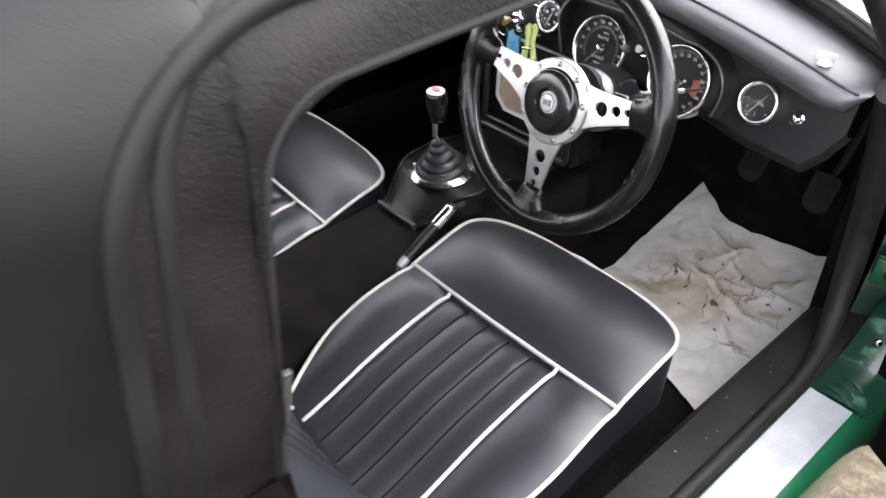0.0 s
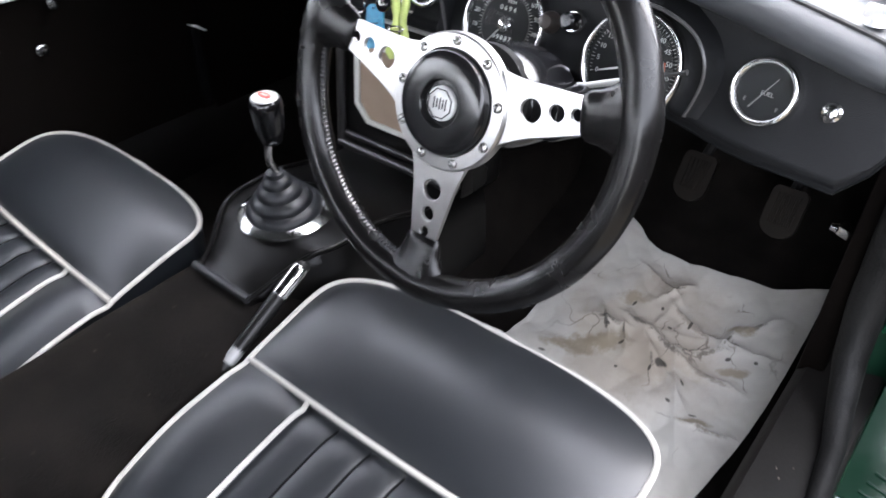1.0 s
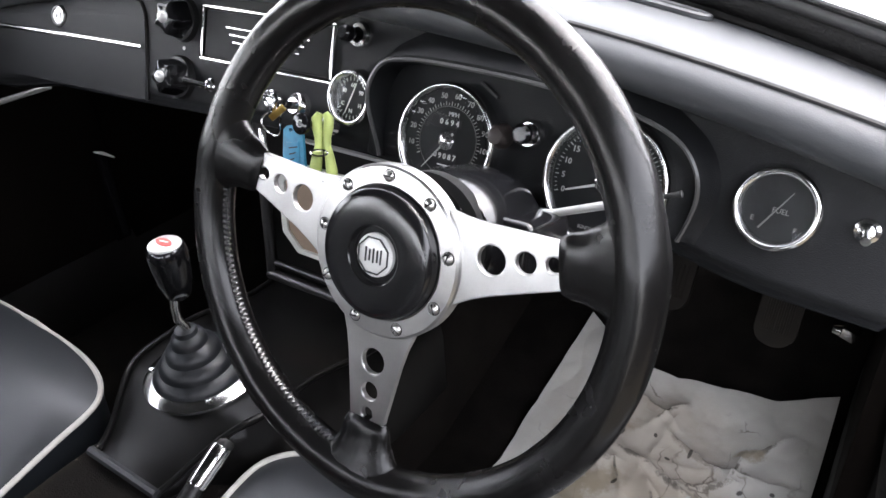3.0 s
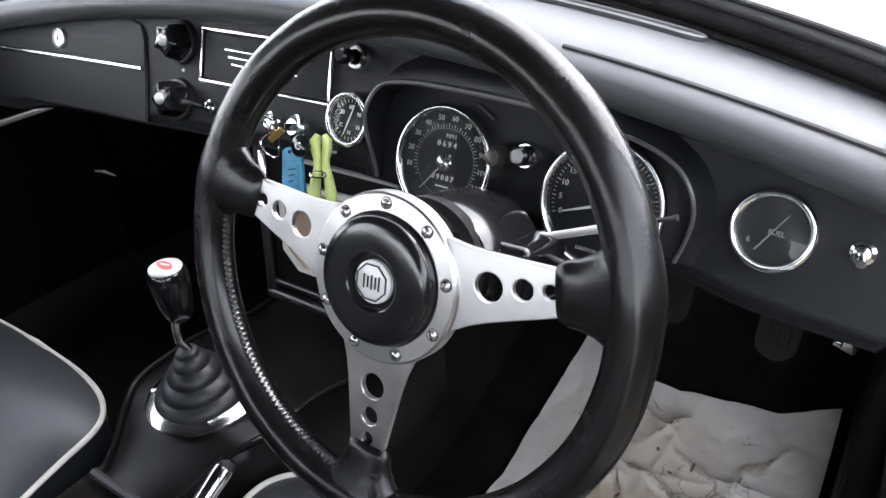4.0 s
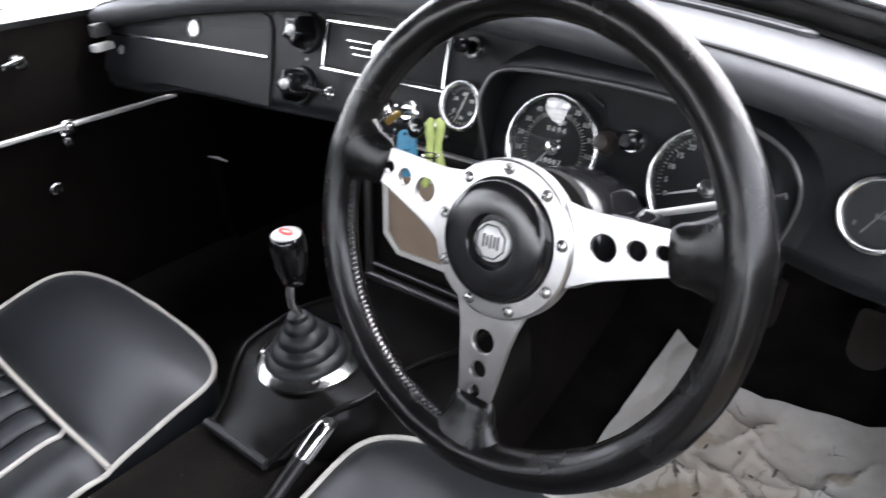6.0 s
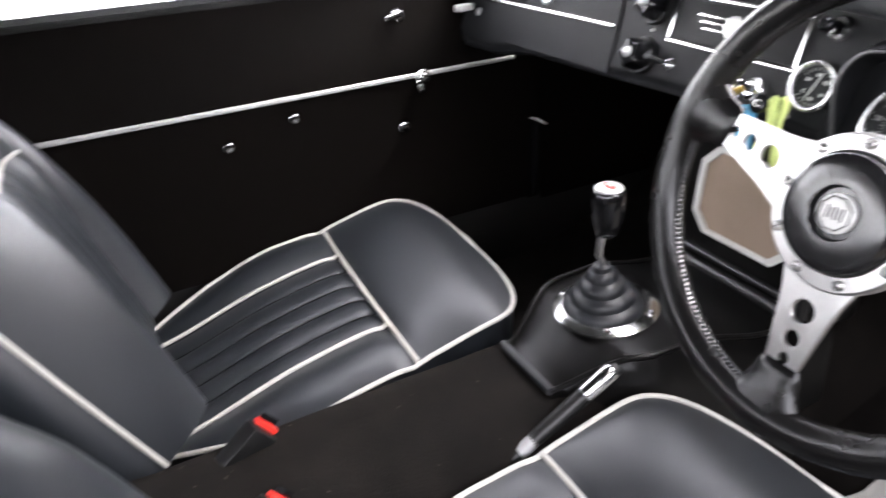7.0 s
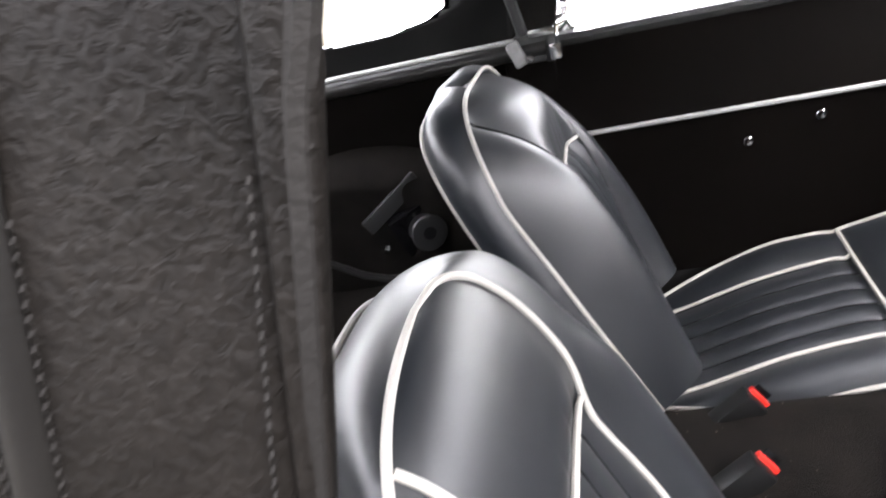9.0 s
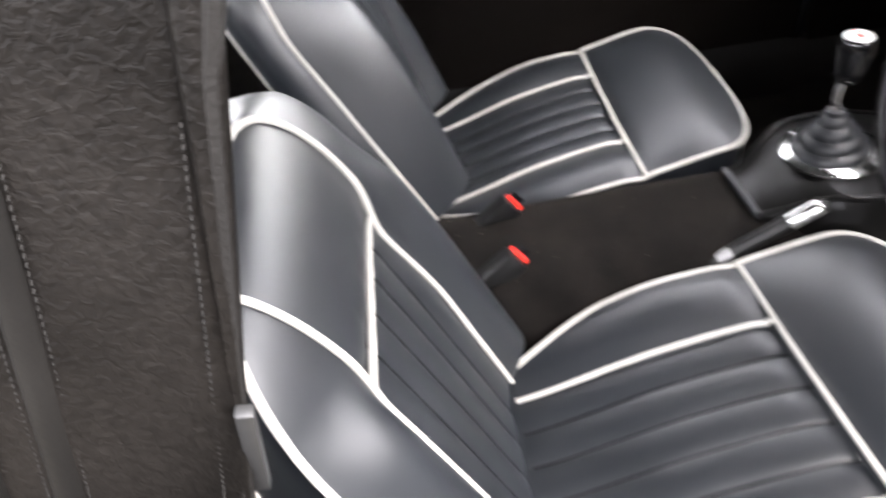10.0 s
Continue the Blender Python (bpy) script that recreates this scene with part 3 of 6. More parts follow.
# ---- passenger's door, shut ----
door = thing("door_1", "closed passenger door with black trim, chrome rail and fittings", "door", (-0.60, -0.2, 0.40), kind="structure")
DX = -0.585
bm = sheet(lambda u, v: (DX - 0.004 * math.sin(u * math.pi) + 0.0015 * noise.noise((v * 9, u * 6, 4)), -0.615 + 0.92 * v, 0.39 + 0.298 * u), lin(0, 1, 14), lin(0, 1, 40))
put("lower_panel", bm, PANEL_BLACK, door)
bm = sheet(lambda u, v: (DX - 0.03 * smoothstep(0, 1, u) + 0.001 * noise.noise((v * 9, u * 6, 8)), -0.615 + 0.92 * v, 0.688 + 0.158 * u), lin(0, 1, 10), lin(0, 1, 40))
put("upper_panel", bm, PANEL_BLACK, door)
cap = [(-0.617, 0.843), (-0.606, 0.857), (-0.611, 0.866), (-0.632, 0.868), (-0.66, 0.860), (-0.70, 0.82), (-0.735, 0.70), (-0.755, 0.55), (-0.76, 0.40)]
bm = sheet(lambda u, v: (cap[u][0], -0.615 + 0.92 * v, cap[u][1] - 0.012 * v), range(5), lin(0, 1, 20))
put("top_capping", bm, GLOSS_CAP, door, "glossy black padded door capping")
bm = sheet(lambda u, v: (cap[u][0], -0.615 + 0.92 * v, cap[u][1] - 0.012 * v), range(4, 9), lin(0, 1, 20))
put("outer_skin", bm, GREEN_PAINT, door, "dark green painted outer door skin")
put("trim_rail", block((0.007, 0.87, 0.0085), pose(DX + 0.004, -0.185, 0.689), 0.0028, segs=3), SILVER, door, "slim chrome trim rail")


def escutcheon(at, r=0.010):
    bm = lathe([(0, 0.014), (r * 0.5, 0.013), (r * 0.75, 0.008), (r * 0.8, 0.004), (r, 0.003), (r, 0)], pose(*at, 0, 90, 0), 18)
    return bm


put("winder_boss", escutcheon((DX, 0.06, 0.683), 0.015), CHROME, door, "chrome window winder boss")
put("winder_knob", lathe([(0, 0.024), (0.007, 0.022), (0.009, 0.015), (0.006, 0.006), (0.005, 0)], pose(DX + 0.005, 0.045, 0.668, 0, 90, 0), 16), CHROME, door)
put("trim_screw", escutcheon((DX, 0.014, 0.597)), CHROME, door, "chrome cup screw")
put("trim_screw", escutcheon((DX, -0.186, 0.653), 0.0085), CHROME, door, "chrome cup screw")
put("trim_screw", escutcheon((DX, -0.304, 0.626), 0.0085), CHROME, door, "chrome cup screw")
put("latch_handle", lathe([(0, 0.016), (0.008, 0.014), (0.012, 0.006), (0.014, 0)], pose(DX - 0.005, 0.02, 0.794, 0, 90, 0), 16), CHROME, door, "chrome quarter light catch")
put("latch_lever", block((0.008, 0.034, 0.010), pose(DX + 0.010, 0.008, 0.798, 12), 0.003), CHROME, door)
put("check_arm", block((0.016, 0.034, 0.012), pose(-0.556, 0.134, 0.798, 0, 0, 8), 0.0035), SILVER, door, "bright door check arm")
put("check_knob", lathe([(0, 0.014), (0.007, 0.012), (0.009, 0.005), (0.007, 0)], pose(-0.560, 0.166, 0.786, 0, 90, 0), 16), SILVER, door, "bright check stop")
put("check_bracket", block((0.014, 0.030, 0.020), pose(-0.562, 0.140, 0.822, 0, 0, 8), 0.004), FRAME_METAL, door, "dull check bracket")
pane = put("window_pane", sheet(lambda u, v: (-0.650 + 0.03 * v, u, 0.858 + 0.235 * v), lin(-0.60, 0.12, 10), lin(0, 1, 6)), GLASS, door)
mod = pane.modifiers.new("thickness", "SOLIDIFY")
mod.thickness = 0.004
pane.visible_shadow = False
# door pillar fitting behind the passenger door
post = thing("striker_post", "chrome and steel hood fitting on the door post", "fitting", (-0.60, -0.64, 0.84))
put("plate", block((0.02, 0.06, 0.05), pose(-0.598, -0.645, 0.855), 0.004), FRAME_METAL, post)
put("lever", block((0.014, 0.024, 0.046), pose(-0.580, -0.672, 0.852, 22, -10, 0), 0.005), LEVER_GREY, post, "dull grey over-centre lever")
put("lever_pin", lathe([(0, 0.010), (0.006, 0.009), (0.008, 0)], pose(-0.574, -0.650, 0.842, 0, 90, 0), 14), CHROME, post)
put("strap", block((0.006, 0.014, 0.060), pose(-0.588, -0.612, 0.858, -6), 0.002), FRAME_METAL, post)
put("latch", block((0.02, 0.045, 0.014), pose(-0.585, -0.625, 0.882), 0.003), CHROME, post)
put("catch", block((0.018, 0.02, 0.028), pose(-0.585, -0.605, 0.845), 0.003), CHROME, post)
put("frame_tube", tube([(-0.60, -0.655, 0.86), (-0.595, -0.67, 0.95), (-0.57, -0.68, 1.06), (-0.50, -0.68, 1.15), (-0.30, -0.68, 1.195)], 0.010, segs=8), MATT_BLACK, post, "black hood frame tube")
bm = block((0.03, 0.05, 0.46), pose(-0.615, -0.645, 0.62), 0.006)
tagged(part("pillar_trim", bm, PANEL_BLACK, kind="structure"), "black trim on the passenger door post", "panel")
put("push_rail", block((0.006, 0.03, 0.008), pose(-0.592, -0.92, 0.707), 0.002), CHROME, thing("quarter_handle", "small chrome strip on the rear quarter trim", "trim strip", (-0.592, -0.92, 0.70)))
# bracket in the passenger footwell, its lit edge drawn as a pale bar
catch = thing("footwell_bracket", "small metal bracket in the passenger footwell with a painted edge glint", "lamp", (-0.545, 0.28, 0.56))
put("bar", tube([(-0.572, 0.28, 0.5655), (-0.55, 0.283, 0.5670), (-0.518, 0.283, 0.5665)], [0.0014, 0.0028, 0.0014], segs=8), BADGE, catch, "slim pale bar painted as the edge's glint")
put("backing", block((0.02, 0.015, 0.16), pose(-0.575, 0.29, 0.48), 0.004), GLOSS_BLACK, catch)
tagged(part("wall_passenger_kick", block((0.012, 0.03, 0.36), pose(-0.598, 0.30, 0.56), 0.004), PANEL_BLACK, kind="structure"), "black trim edge in front of the passenger door", "panel")

# ---- driver's door, swung open ----
odoor = thing("door_2", "open driver's door in dark green paint with black trim", "door", (0.73, 0.36, 0.38), kind="structure")
M = pose(0.748, 0.235, 0.0, 0, 0, -10)
trim = [(0.0, 0.47), (0.004, 0.36), (0.012, 0.30), (0.035, 0.268), (0.085, 0.245), (0.90, 0.245), (0.90, 0.80), (0.0, 0.80)]
put("trim_panel", plate(trim, [], 0.012, M @ pose(0, 0, 0, 90)), PANEL_BLACK, odoor, "black inner trim", smooth=False)
shell = [(0.004, 0.48), (0.008, 0.36), (0.016, 0.305), (0.04, 0.273), (0.09, 0.25), (0.895, 0.25), (0.895, 0.815), (0.004, 0.815)]
put("skin", plate(shell, [], 0.060, M @ pose(0, 0.075, 0, 90)), GREEN_PAINT, odoor, "dark green outer skin", smooth=False)
put("check_bolt", block((0.016, 0.010, 0.022), M @ pose(0.006, -0.008, 0.485), 0.003), CHROME, odoor, "bright latch fitting")
put("latch_stud", lathe([(0, 0.008), (0.005, 0.007), (0.006, 0)], M @ pose(-0.012, -0.004, 0.462, 90), 10), CHROME, odoor)

# ---- windscreen ----
screen = thing("window_1", "curved windscreen in a slim alloy frame", "windscreen", (0, 0.45, 0.88), kind="structure")


def ws_pt(u, v):
    x = 0.655 * u * (1 - 0.10 * v)
    return Vector((x, ws_y(0.655 * u) + 0.012 - 0.275 * v, 0.905 - 0.075 * u * u + 0.295 * v + 0.03 * u * u * v))


pane = put("pane", sheet(ws_pt, lin(-1, 1, 25), lin(0, 1, 9)), GLASS, screen)
mod = pane.modifiers.new("thickness", "SOLIDIFY")
mod.thickness = 0.004
pane.visible_shadow = False
put("lower_seal", tube([ws_pt(u, -0.02) + Vector((0, -0.008, -0.012)) for u in lin(-1, 1, 33)], 0.019, segs=10), SEAL, screen, "thick black rubber lower seal")
put("seal_lip", tube([ws_pt(u, 0.03) + Vector((0, -0.016, -0.008)) for u in lin(-1, 1, 33)], 0.008, segs=8), SEAL, screen)
put("seal_bead", tube([ws_pt(u, 0.055) + Vector((0, -0.008, 0)) for u in lin(-1, 1, 33)], 0.0135, segs=12), SEAL, screen, "rounded black rubber bead")
put("lower_frame", tube([ws_pt(u, 0.098) + Vector((0, -0.004, 0)) for u in lin(-1, 1, 33)], 0.0070, segs=10), FRAME_METAL, screen, "alloy lower frame rail")
put("glass_gasket", tube([ws_pt(u, 0.122) for u in lin(-1, 1, 33)], 0.004, segs=8), SEAL, screen, "thin black glass gasket")
put("top_rail", tube([ws_pt(u, 1.0) for u in lin(-1, 1, 25)], 0.014, segs=8), FRAME_METAL, screen)
for s in (1, -1):
    put("pillar", tube([ws_pt(s, v) for v in (-0.12, 0.2, 0.5, 0.8, 1.0)], 0.016, segs=10, flat=0.7), FRAME_METAL, screen, "slim alloy screen pillar")
    put("pillar_seal", tube([ws_pt(s * 0.985, v) + Vector((0, -0.020, -0.004)) for v in (-0.25, 0.2, 0.5, 0.8, 1.0)], 0.012, segs=10), SEAL, screen, "black pillar seal")

# ---- dashboard ----
dash = thing("dashboard", "black vinyl dashboard with padded top and chrome-rimmed gauges", "dashboard", (0, 0.2, 0.74))
LEAN_DASH = math.degrees(math.atan(0.36))


def dash_y(x, z):
    return 0.197 + 0.36 * (z - 0.80) - 0.085 * x * x


def face(x, z, out=0.0):
    """The pose of a thing on the dash: local xy its face, local z towards the driver."""
    n = Vector((0, -math.cos(radians(LEAN_DASH)), math.sin(radians(LEAN_DASH))))
    p = Vector((x, dash_y(x, z), z)) + out * n
    return pose(p.x, p.y, p.z, 90 - LEAN_DASH, 0, math.degrees(math.atan(-0.17 * x)))


def pad_edge(x):
    return 0.884 - 0.165 * x * x


def panel_pt(u, v):
    x = 0.628 * u
    low = 0.742 - 0.014 * smoothstep(0.40, 0.52, abs(x)) + 0.075 * smoothstep(0.588, 0.645, abs(x)) + 0.006 * (1 - smoothstep(0.0, 0.3, abs(x)))
    top = pad_edge(x) + 0.01 + 0.012 * smoothstep(0.57, 0.625, abs(x))
    if v < 0:  # rolled lower lip
        a = -v
        return Vector((x, dash_y(x, low) + 0.028 * a + 0.004, low + 0.002 - 0.012 * math.sin(a * 1.4)))
    z = low + (top - low) * v
    return Vector((x, dash_y(x, z) + 0.010 * (1 - smoothstep(0, 0.12, v)), z))


put("panel", sheet(panel_pt, lin(-1, 1, 65), [-1.0, -0.7, -0.4, -0.15] + lin(0, 0.2, 8) + lin(0.25, 1, 10)), DASH_BLACK, dash)

# front of the padded roll, from its underside up over the nose, as (forward, up) from the panel's top edge
PAD = [(0.040, -0.011), (0.020, -0.011)]
PAD += [(-0.004 - 0.030 * math.cos(q), 0.008 - 0.019 * math.sin(q)) for q in lin(math.pi / 2, 0, 9)[:-1]]
PAD += [(0.030 - 0.064 * max(0.0, math.cos(q)) ** 0.8, 0.008 + 0.022 * math.sin(q) ** 0.75) for q in lin(0, math.pi / 2, 15)]
SEAM_ROW = 18


def pad_pt(u, v):
    x = 0.635 * u
    e = pad_edge(x)
    y0 = dash_y(x, e)
    q = max(0.0, (abs(u) - 0.89) / 0.11)
    end = max(0.04, math.sqrt(max(0.0, 1 - q ** 2.4)))
    drop = 0.008 * q * q
    if v < len(PAD):
        ahead, up = PAD[int(v)]
        return Vector((x, y0 + 0.014 + (ahead - 0.014) * end, e + 0.030 - drop + (up - 0.030) * end))
    k = (v - len(PAD) + 1) / 8
    y1 = y0 + 0.014 + 0.016 * end
    y2 = ws_y(x) + 0.004
    y = y1 + (y2 - y1) * k
    return Vector((x, y, e + 0.030 - drop - 0.006 * k - 0.012 * k * k))


put("top_pad", sheet(pad_pt, lin(-1, 1, 65), range(len(PAD) + 8)), PAD_BLACK, dash, "padded black vinyl top roll")
seam = []
for u in lin(0.525, 0.985, 26):
    p = pad_pt(u, SEAM_ROW)
    seam.append(p + Vector((0, 0, 0.0004)))
put("pad_seam", tube(seam, 0.0022, segs=6), MATT_BLACK, dash, "dark seam along the padded top")
seam = [pad_pt(u, SEAM_ROW) + Vector((0, 0, 0.0004)) for u in lin(-0.99, -0.2, 30)]
put("pad_seam", tube(seam, 0.0022, segs=6), MATT_BLACK, dash)


def top_z(x, y):
    e = pad_edge(x)
    y1 = dash_y(x, e) + 0.030
    k = (y - y1) / (ws_y(x) + 0.004 - y1)
    return e + 0.030 - 0.006 * k - 0.012 * k * k


for sx in (1, -1):
    outline = []
    for t in lin(0, 2 * math.pi, 49)[:-1]:
        c, s = math.cos(t), math.sin(t)
        lx = 0.175 * c + 0.012 * math.copysign(abs(c) ** 0.3, c)
        x = sx * (0.225 + lx)
        y = 0.336 - 0.22 * x * x + 0.011 * math.copysign(min(1, abs(s) * 3), s)
        outline.append((x, y, top_z(x, y) + 0.002))
    put("demister_rim", tube(outline, 0.0032, closed=True, segs=6), PAD_BLACK, dash, "raised rim of the demister slot")
    slot = []
    for x in lin(0.05, 0.40, 22):
        y = 0.341 - 0.22 * x * x
        slot.append((sx * x, y, top_z(x, y) + 0.0008))
    put("demister_slot", tube(slot, 0.0035, segs=6, flat=0.5), MATT_BLACK, dash, "black demister slot")
# chrome wing stud at the end of the pad
wing = put("wing_stud_base", lathe([(0, 0.005), (0.006, 0.005), (0.009, 0)], pose(0.571, 0.183, top_z(0.571, 0.195) - 0.001), 16), SILVER, dash, "chrome wing stud")
put("wing", block((0.024, 0.004, 0.011), pose(0.571, 0.183, top_z(0.571, 0.195) + 0.008, 0, 12, 35), 0.0018), SILVER, dash)

# instrument cowl
lip = [(0.153, 0.752), (0.151, 0.772), (0.151, 0.798), (0.154, 0.816), (0.163, 0.8305), (0.180, 0.837), (0.22, 0.839), (0.30, 0.838), (0.36, 0.834), (0.41, 0.827), (0.438, 0.817),
       (0.452, 0.802), (0.456, 0.785), (0.452, 0.765), (0.446, 0.748)]


def smooth_path(pts, n):
    out = []
    m = len(pts) - 1
    for i in range(n):
        t = i / (n - 1) * m
        k = min(int(t), m - 1)
        f = t - k
        p0, p1, p2, p3 = (Vector(pts[max(0, min(m, k + j))]) for j in (-1, 0, 1, 2))
        out.append(0.5 * ((2 * p1) + (p2 - p0) * f + (2 * p0 - 5 * p1 + 4 * p2 - p3) * f * f + (3 * p1 - p0 - 3 * p2 + p3) * f ** 3))
    return out


lip2 = smooth_path([(x, z, 0) for x, z in lip], 60)


def cowl_pt(i, j):
    p = lip2[i]
    d = lip2[min(i + 1, 59)] - lip2[max(i - 1, 0)]
    out2 = Vector((-d.y, d.x, 0)).normalized()
    top = 0.030 * smoothstep(0.745, 0.815, p.y) + 0.004
    if p.x > 0.40:
        top *= 0.55
    prof = [(0.0, -0.003), (0.0, top * 0.8), (0.002, top), (0.006, top + 0.001), (0.012, top * 0.86), (0.020, top * 0.45), (0.030, top * 0.12), (0.040, -0.003)]
    a, b = prof[j]
    a *= 0.55 + 0.45 * smoothstep(0.16, 0.22, p.x) - 0.6 * smoothstep(0.36, 0.44, p.x)
    q = p + out2 * a
    q.y = max(q.y, 0.7505)
    m = face(q.x, q.y, b)
    return m.translation


put("instrument_cowl", sheet(cowl_pt, range(60), range(8)), DASH_BLACK, dash, "raised cowl round the main dials")
put("cowl_bead", tube([cowl_pt(i, 2) for i in range(60)], 0.0020, segs=6), BEAD, dash, "dull grey bead along the cowl")


def gauge(name, x, z, r, label, out=0.004, nod=0.0):
    """A chrome-rimmed round gauge with a black dial; returns its body and the dial's pose."""
    m = face(x, z, out)
    body = put(name, lathe([(0, 0.0015), (r * 0.88, 0.0015), (r * 0.9, 0.003), (r * 0.97, -0.004), (r * 0.97, -0.02), (0, -0.02)], m, 48), DIAL_BLACK, dash, label)
    put("bezel", lathe([(r - 0.0062, 0.001), (r - 0.0062, 0.0040)] + [(r - 0.0031 - 0.0031 * math.cos(a), 0.0045 + 0.0058 * math.sin(a)) for a in lin(0.1, 3.0, 10)] + [(r * 1.005, -0.006)], m, 56), CHROME, body, "chrome bezel")
    # the large dials' glasses nod a little towards the floor
    seat = m @ pose(0, 0, 0.027 * math.sin(radians(nod)), nod, -2.5 if nod else 0)
    g = put("glass", lathe([(0, 0.0062), (r * 0.88, 0.0060), (r * 0.88, 0.0050), (0, 0.0052)], seat, 40), LARGE_GLASS if nod else DIAL_GLASS, body)
    g.visible_shadow = False
    return body, m


def ticks(body, m, r0, r1, start, end, n, thick, name="scale_mark"):
    bm = bmesh.new()
    for i in range(n):
        a = radians(start + (end - start) * i / (n - 1))
        c, s = math.cos(a), math.sin(a)
        block((r1 - r0, thick, 0.0004), m @ pose((r0 + r1) / 2 * c, (r0 + r1) / 2 * s, 0.0018, 0, 0, math.degrees(a)), 0, bm)
    tagged(put(name, bm, DIAL_WHITE, body, smooth=False), kind="stuff")


def needle(body, m, angle, length, tail=0.012, width=0.0016, mat=None):
    a = radians(angle)
    bm = bmesh.new()
    c, s = math.cos(a), math.sin(a)
    q = [(-tail, -width), (length, -width * 0.35), (length, width * 0.35), (-tail, width)]
    lo = [bm.verts.new(m @ Vector((x * c - y * s, x * s + y * c, 0.0036))) for x, y in q]
    hi = [bm.verts.new(m @ Vector((x * c - y * s, x * s + y * c, 0.0043))) for x, y in q]
    bm.faces.new(lo)
    bm.faces.new(hi)
    for i in range(4):
        bm.faces.new((lo[i], lo[(i + 1) % 4], hi[(i + 1) % 4], hi[i]))
    put("needle", bm, mat or WHITE, body, smooth=False)


# speedometer
sp, m = gauge("speedometer", 0.2286, 0.779, 0.0525, "chrome-rimmed speedometer with white figures", nod=5.0)
ticks(sp, m, 0.0318, 0.0340, 208, -46, 49, 0.0004)
ticks(sp, m, 0.0318, 0.0352, 208, -46, 25, 0.0007)
for v in range(10, 130, 10):
    a = radians(105 - (v - 50) * 2.15)
    lettering(str(v), 0.0070, m @ pose(0.0402 * math.cos(a), 0.0402 * math.sin(a), 0.002), DIAL_WHITE, sp)
lettering("MPH", 0.0056, m @ pose(0.003, 0.0240, 0.002), DIAL_WHITE, sp, "lettering")
for yy, digits in ((0.0165, "0694"), (-0.0140, "09087")):
    put("odometer_window", block((0.024, 0.0075, 0.0006), m @ pose(0, yy, 0.0018), 0), MATT_BLACK, sp, smooth=False)
    for k, ch in enumerate(digits):
        lettering(ch, 0.0070, m @ pose(-0.0088 + 0.0058 * k if len(digits) == 4 else -0.0105 + 0.0052 * k, yy, 0.0024), WHITE, sp, "odometer_digit")
put("dial_ring", lathe([(0.0306, 0.0016), (0.0308, 0.0022), (0.0312, 0.0016)], m, 40), FADED, sp)
put("script_bar", block((0.014, 0.0012, 0.0004), m @ pose(0, -0.022, 0.0018), 0), WHITE, sp, smooth=False)
put("centre_cap", lathe([(0, 0.0064), (0.004, 0.0061), (0.0068, 0.0052), (0.0082, 0.0042), (0.0086, 0.002)], m, 28), CHROME, sp, "chrome needle cap")
needle(sp, m, 231, 0.036, 0.010, 0.0010, DIAL_WHITE)
# tachometer
ta, m = gauge("tachometer", 0.384, 0.777, 0.0535, "chrome-rimmed rev counter with white figures", nod=7.0)
ticks(ta, m, 0.0425, 0.0448, 200, -56, 57, 0.0004)
ticks(ta, m, 0.0415, 0.0448, 200, -56, 15, 0.0008)
for i in range(15):
    a = radians(200 - i * 18.3)
    lettering(str(5 * i), 0.0068, m @ pose(0.0372 * math.cos(a), 0.0372 * math.sin(a), 0.002), DIAL_WHITE, ta)
lettering("IGNITION", 0.0042, m @ pose(-0.006, -0.0385, 0.002), DIAL_WHITE, ta, "lettering")
arc = bmesh.new()
for i in range(9):
    a = radians(-22 + 5 * i)
    block((0.012, 0.0032, 0.0004), m @ pose(0.028 * math.cos(a), 0.028 * math.sin(a), 0.0016, 0, 0, math.degrees(a)), 0, arc)
put("warning_band", arc, RED_DULL, ta, "orange-red warning band", smooth=False)
put("centre_cap", lathe([(0, 0.0060), (0.005, 0.0058), (0.0078, 0.0048), (0.008, 0.002)], m, 24), CHROME, ta, "chrome needle cap")
needle(ta, m, 201, 0.034)
# fuel gauge
fu, m = gauge("fuel_gauge", 0.5108, 0.790, 0.0295, "round fuel gauge with chrome rim and dark dial")
lettering("FUEL", 0.0052, m @ pose(0.002, -0.0015, 0.002), FADED, fu, "lettering")
lettering("E", 0.005, m @ pose(-0.015, -0.010, 0.002), FADED, fu, "lettering")
lettering("F", 0.005, m @ pose(0.014, -0.012, 0.002), FADED, fu, "lettering")
needle(fu, m, 60, 0.015, 0.018, 0.0006, FADED)
# oil and water gauge
oi, m = gauge("oil_gauge", 0.111, 0.797, 0.0275, "small dual oil and water gauge with chrome rim")
for s in (1, -1):
    ticks(oi, m, 0.017, 0.0205, 35 if s > 0 else 215, 145 if s > 0 else 325, 9, 0.0008)
    needle(oi, m, 70 if s > 0 else 250, 0.016, 0.002, 0.0007)
for k, txt in enumerate(("30", "60", "90")):
    a = radians(150 - 60 * k)
    lettering(txt, 0.0058, m @ pose(0.0125 * math.cos(a), 0.0125 * math.sin(a), 0.002), WHITE, oi)
for k, txt in enumerate(("C", "N", "H")):
    a = radians(210 + 60 * k)
    lettering(txt, 0.0058, m @ pose(0.0125 * math.cos(a), 0.0125 * math.sin(a), 0.002), WHITE, oi)


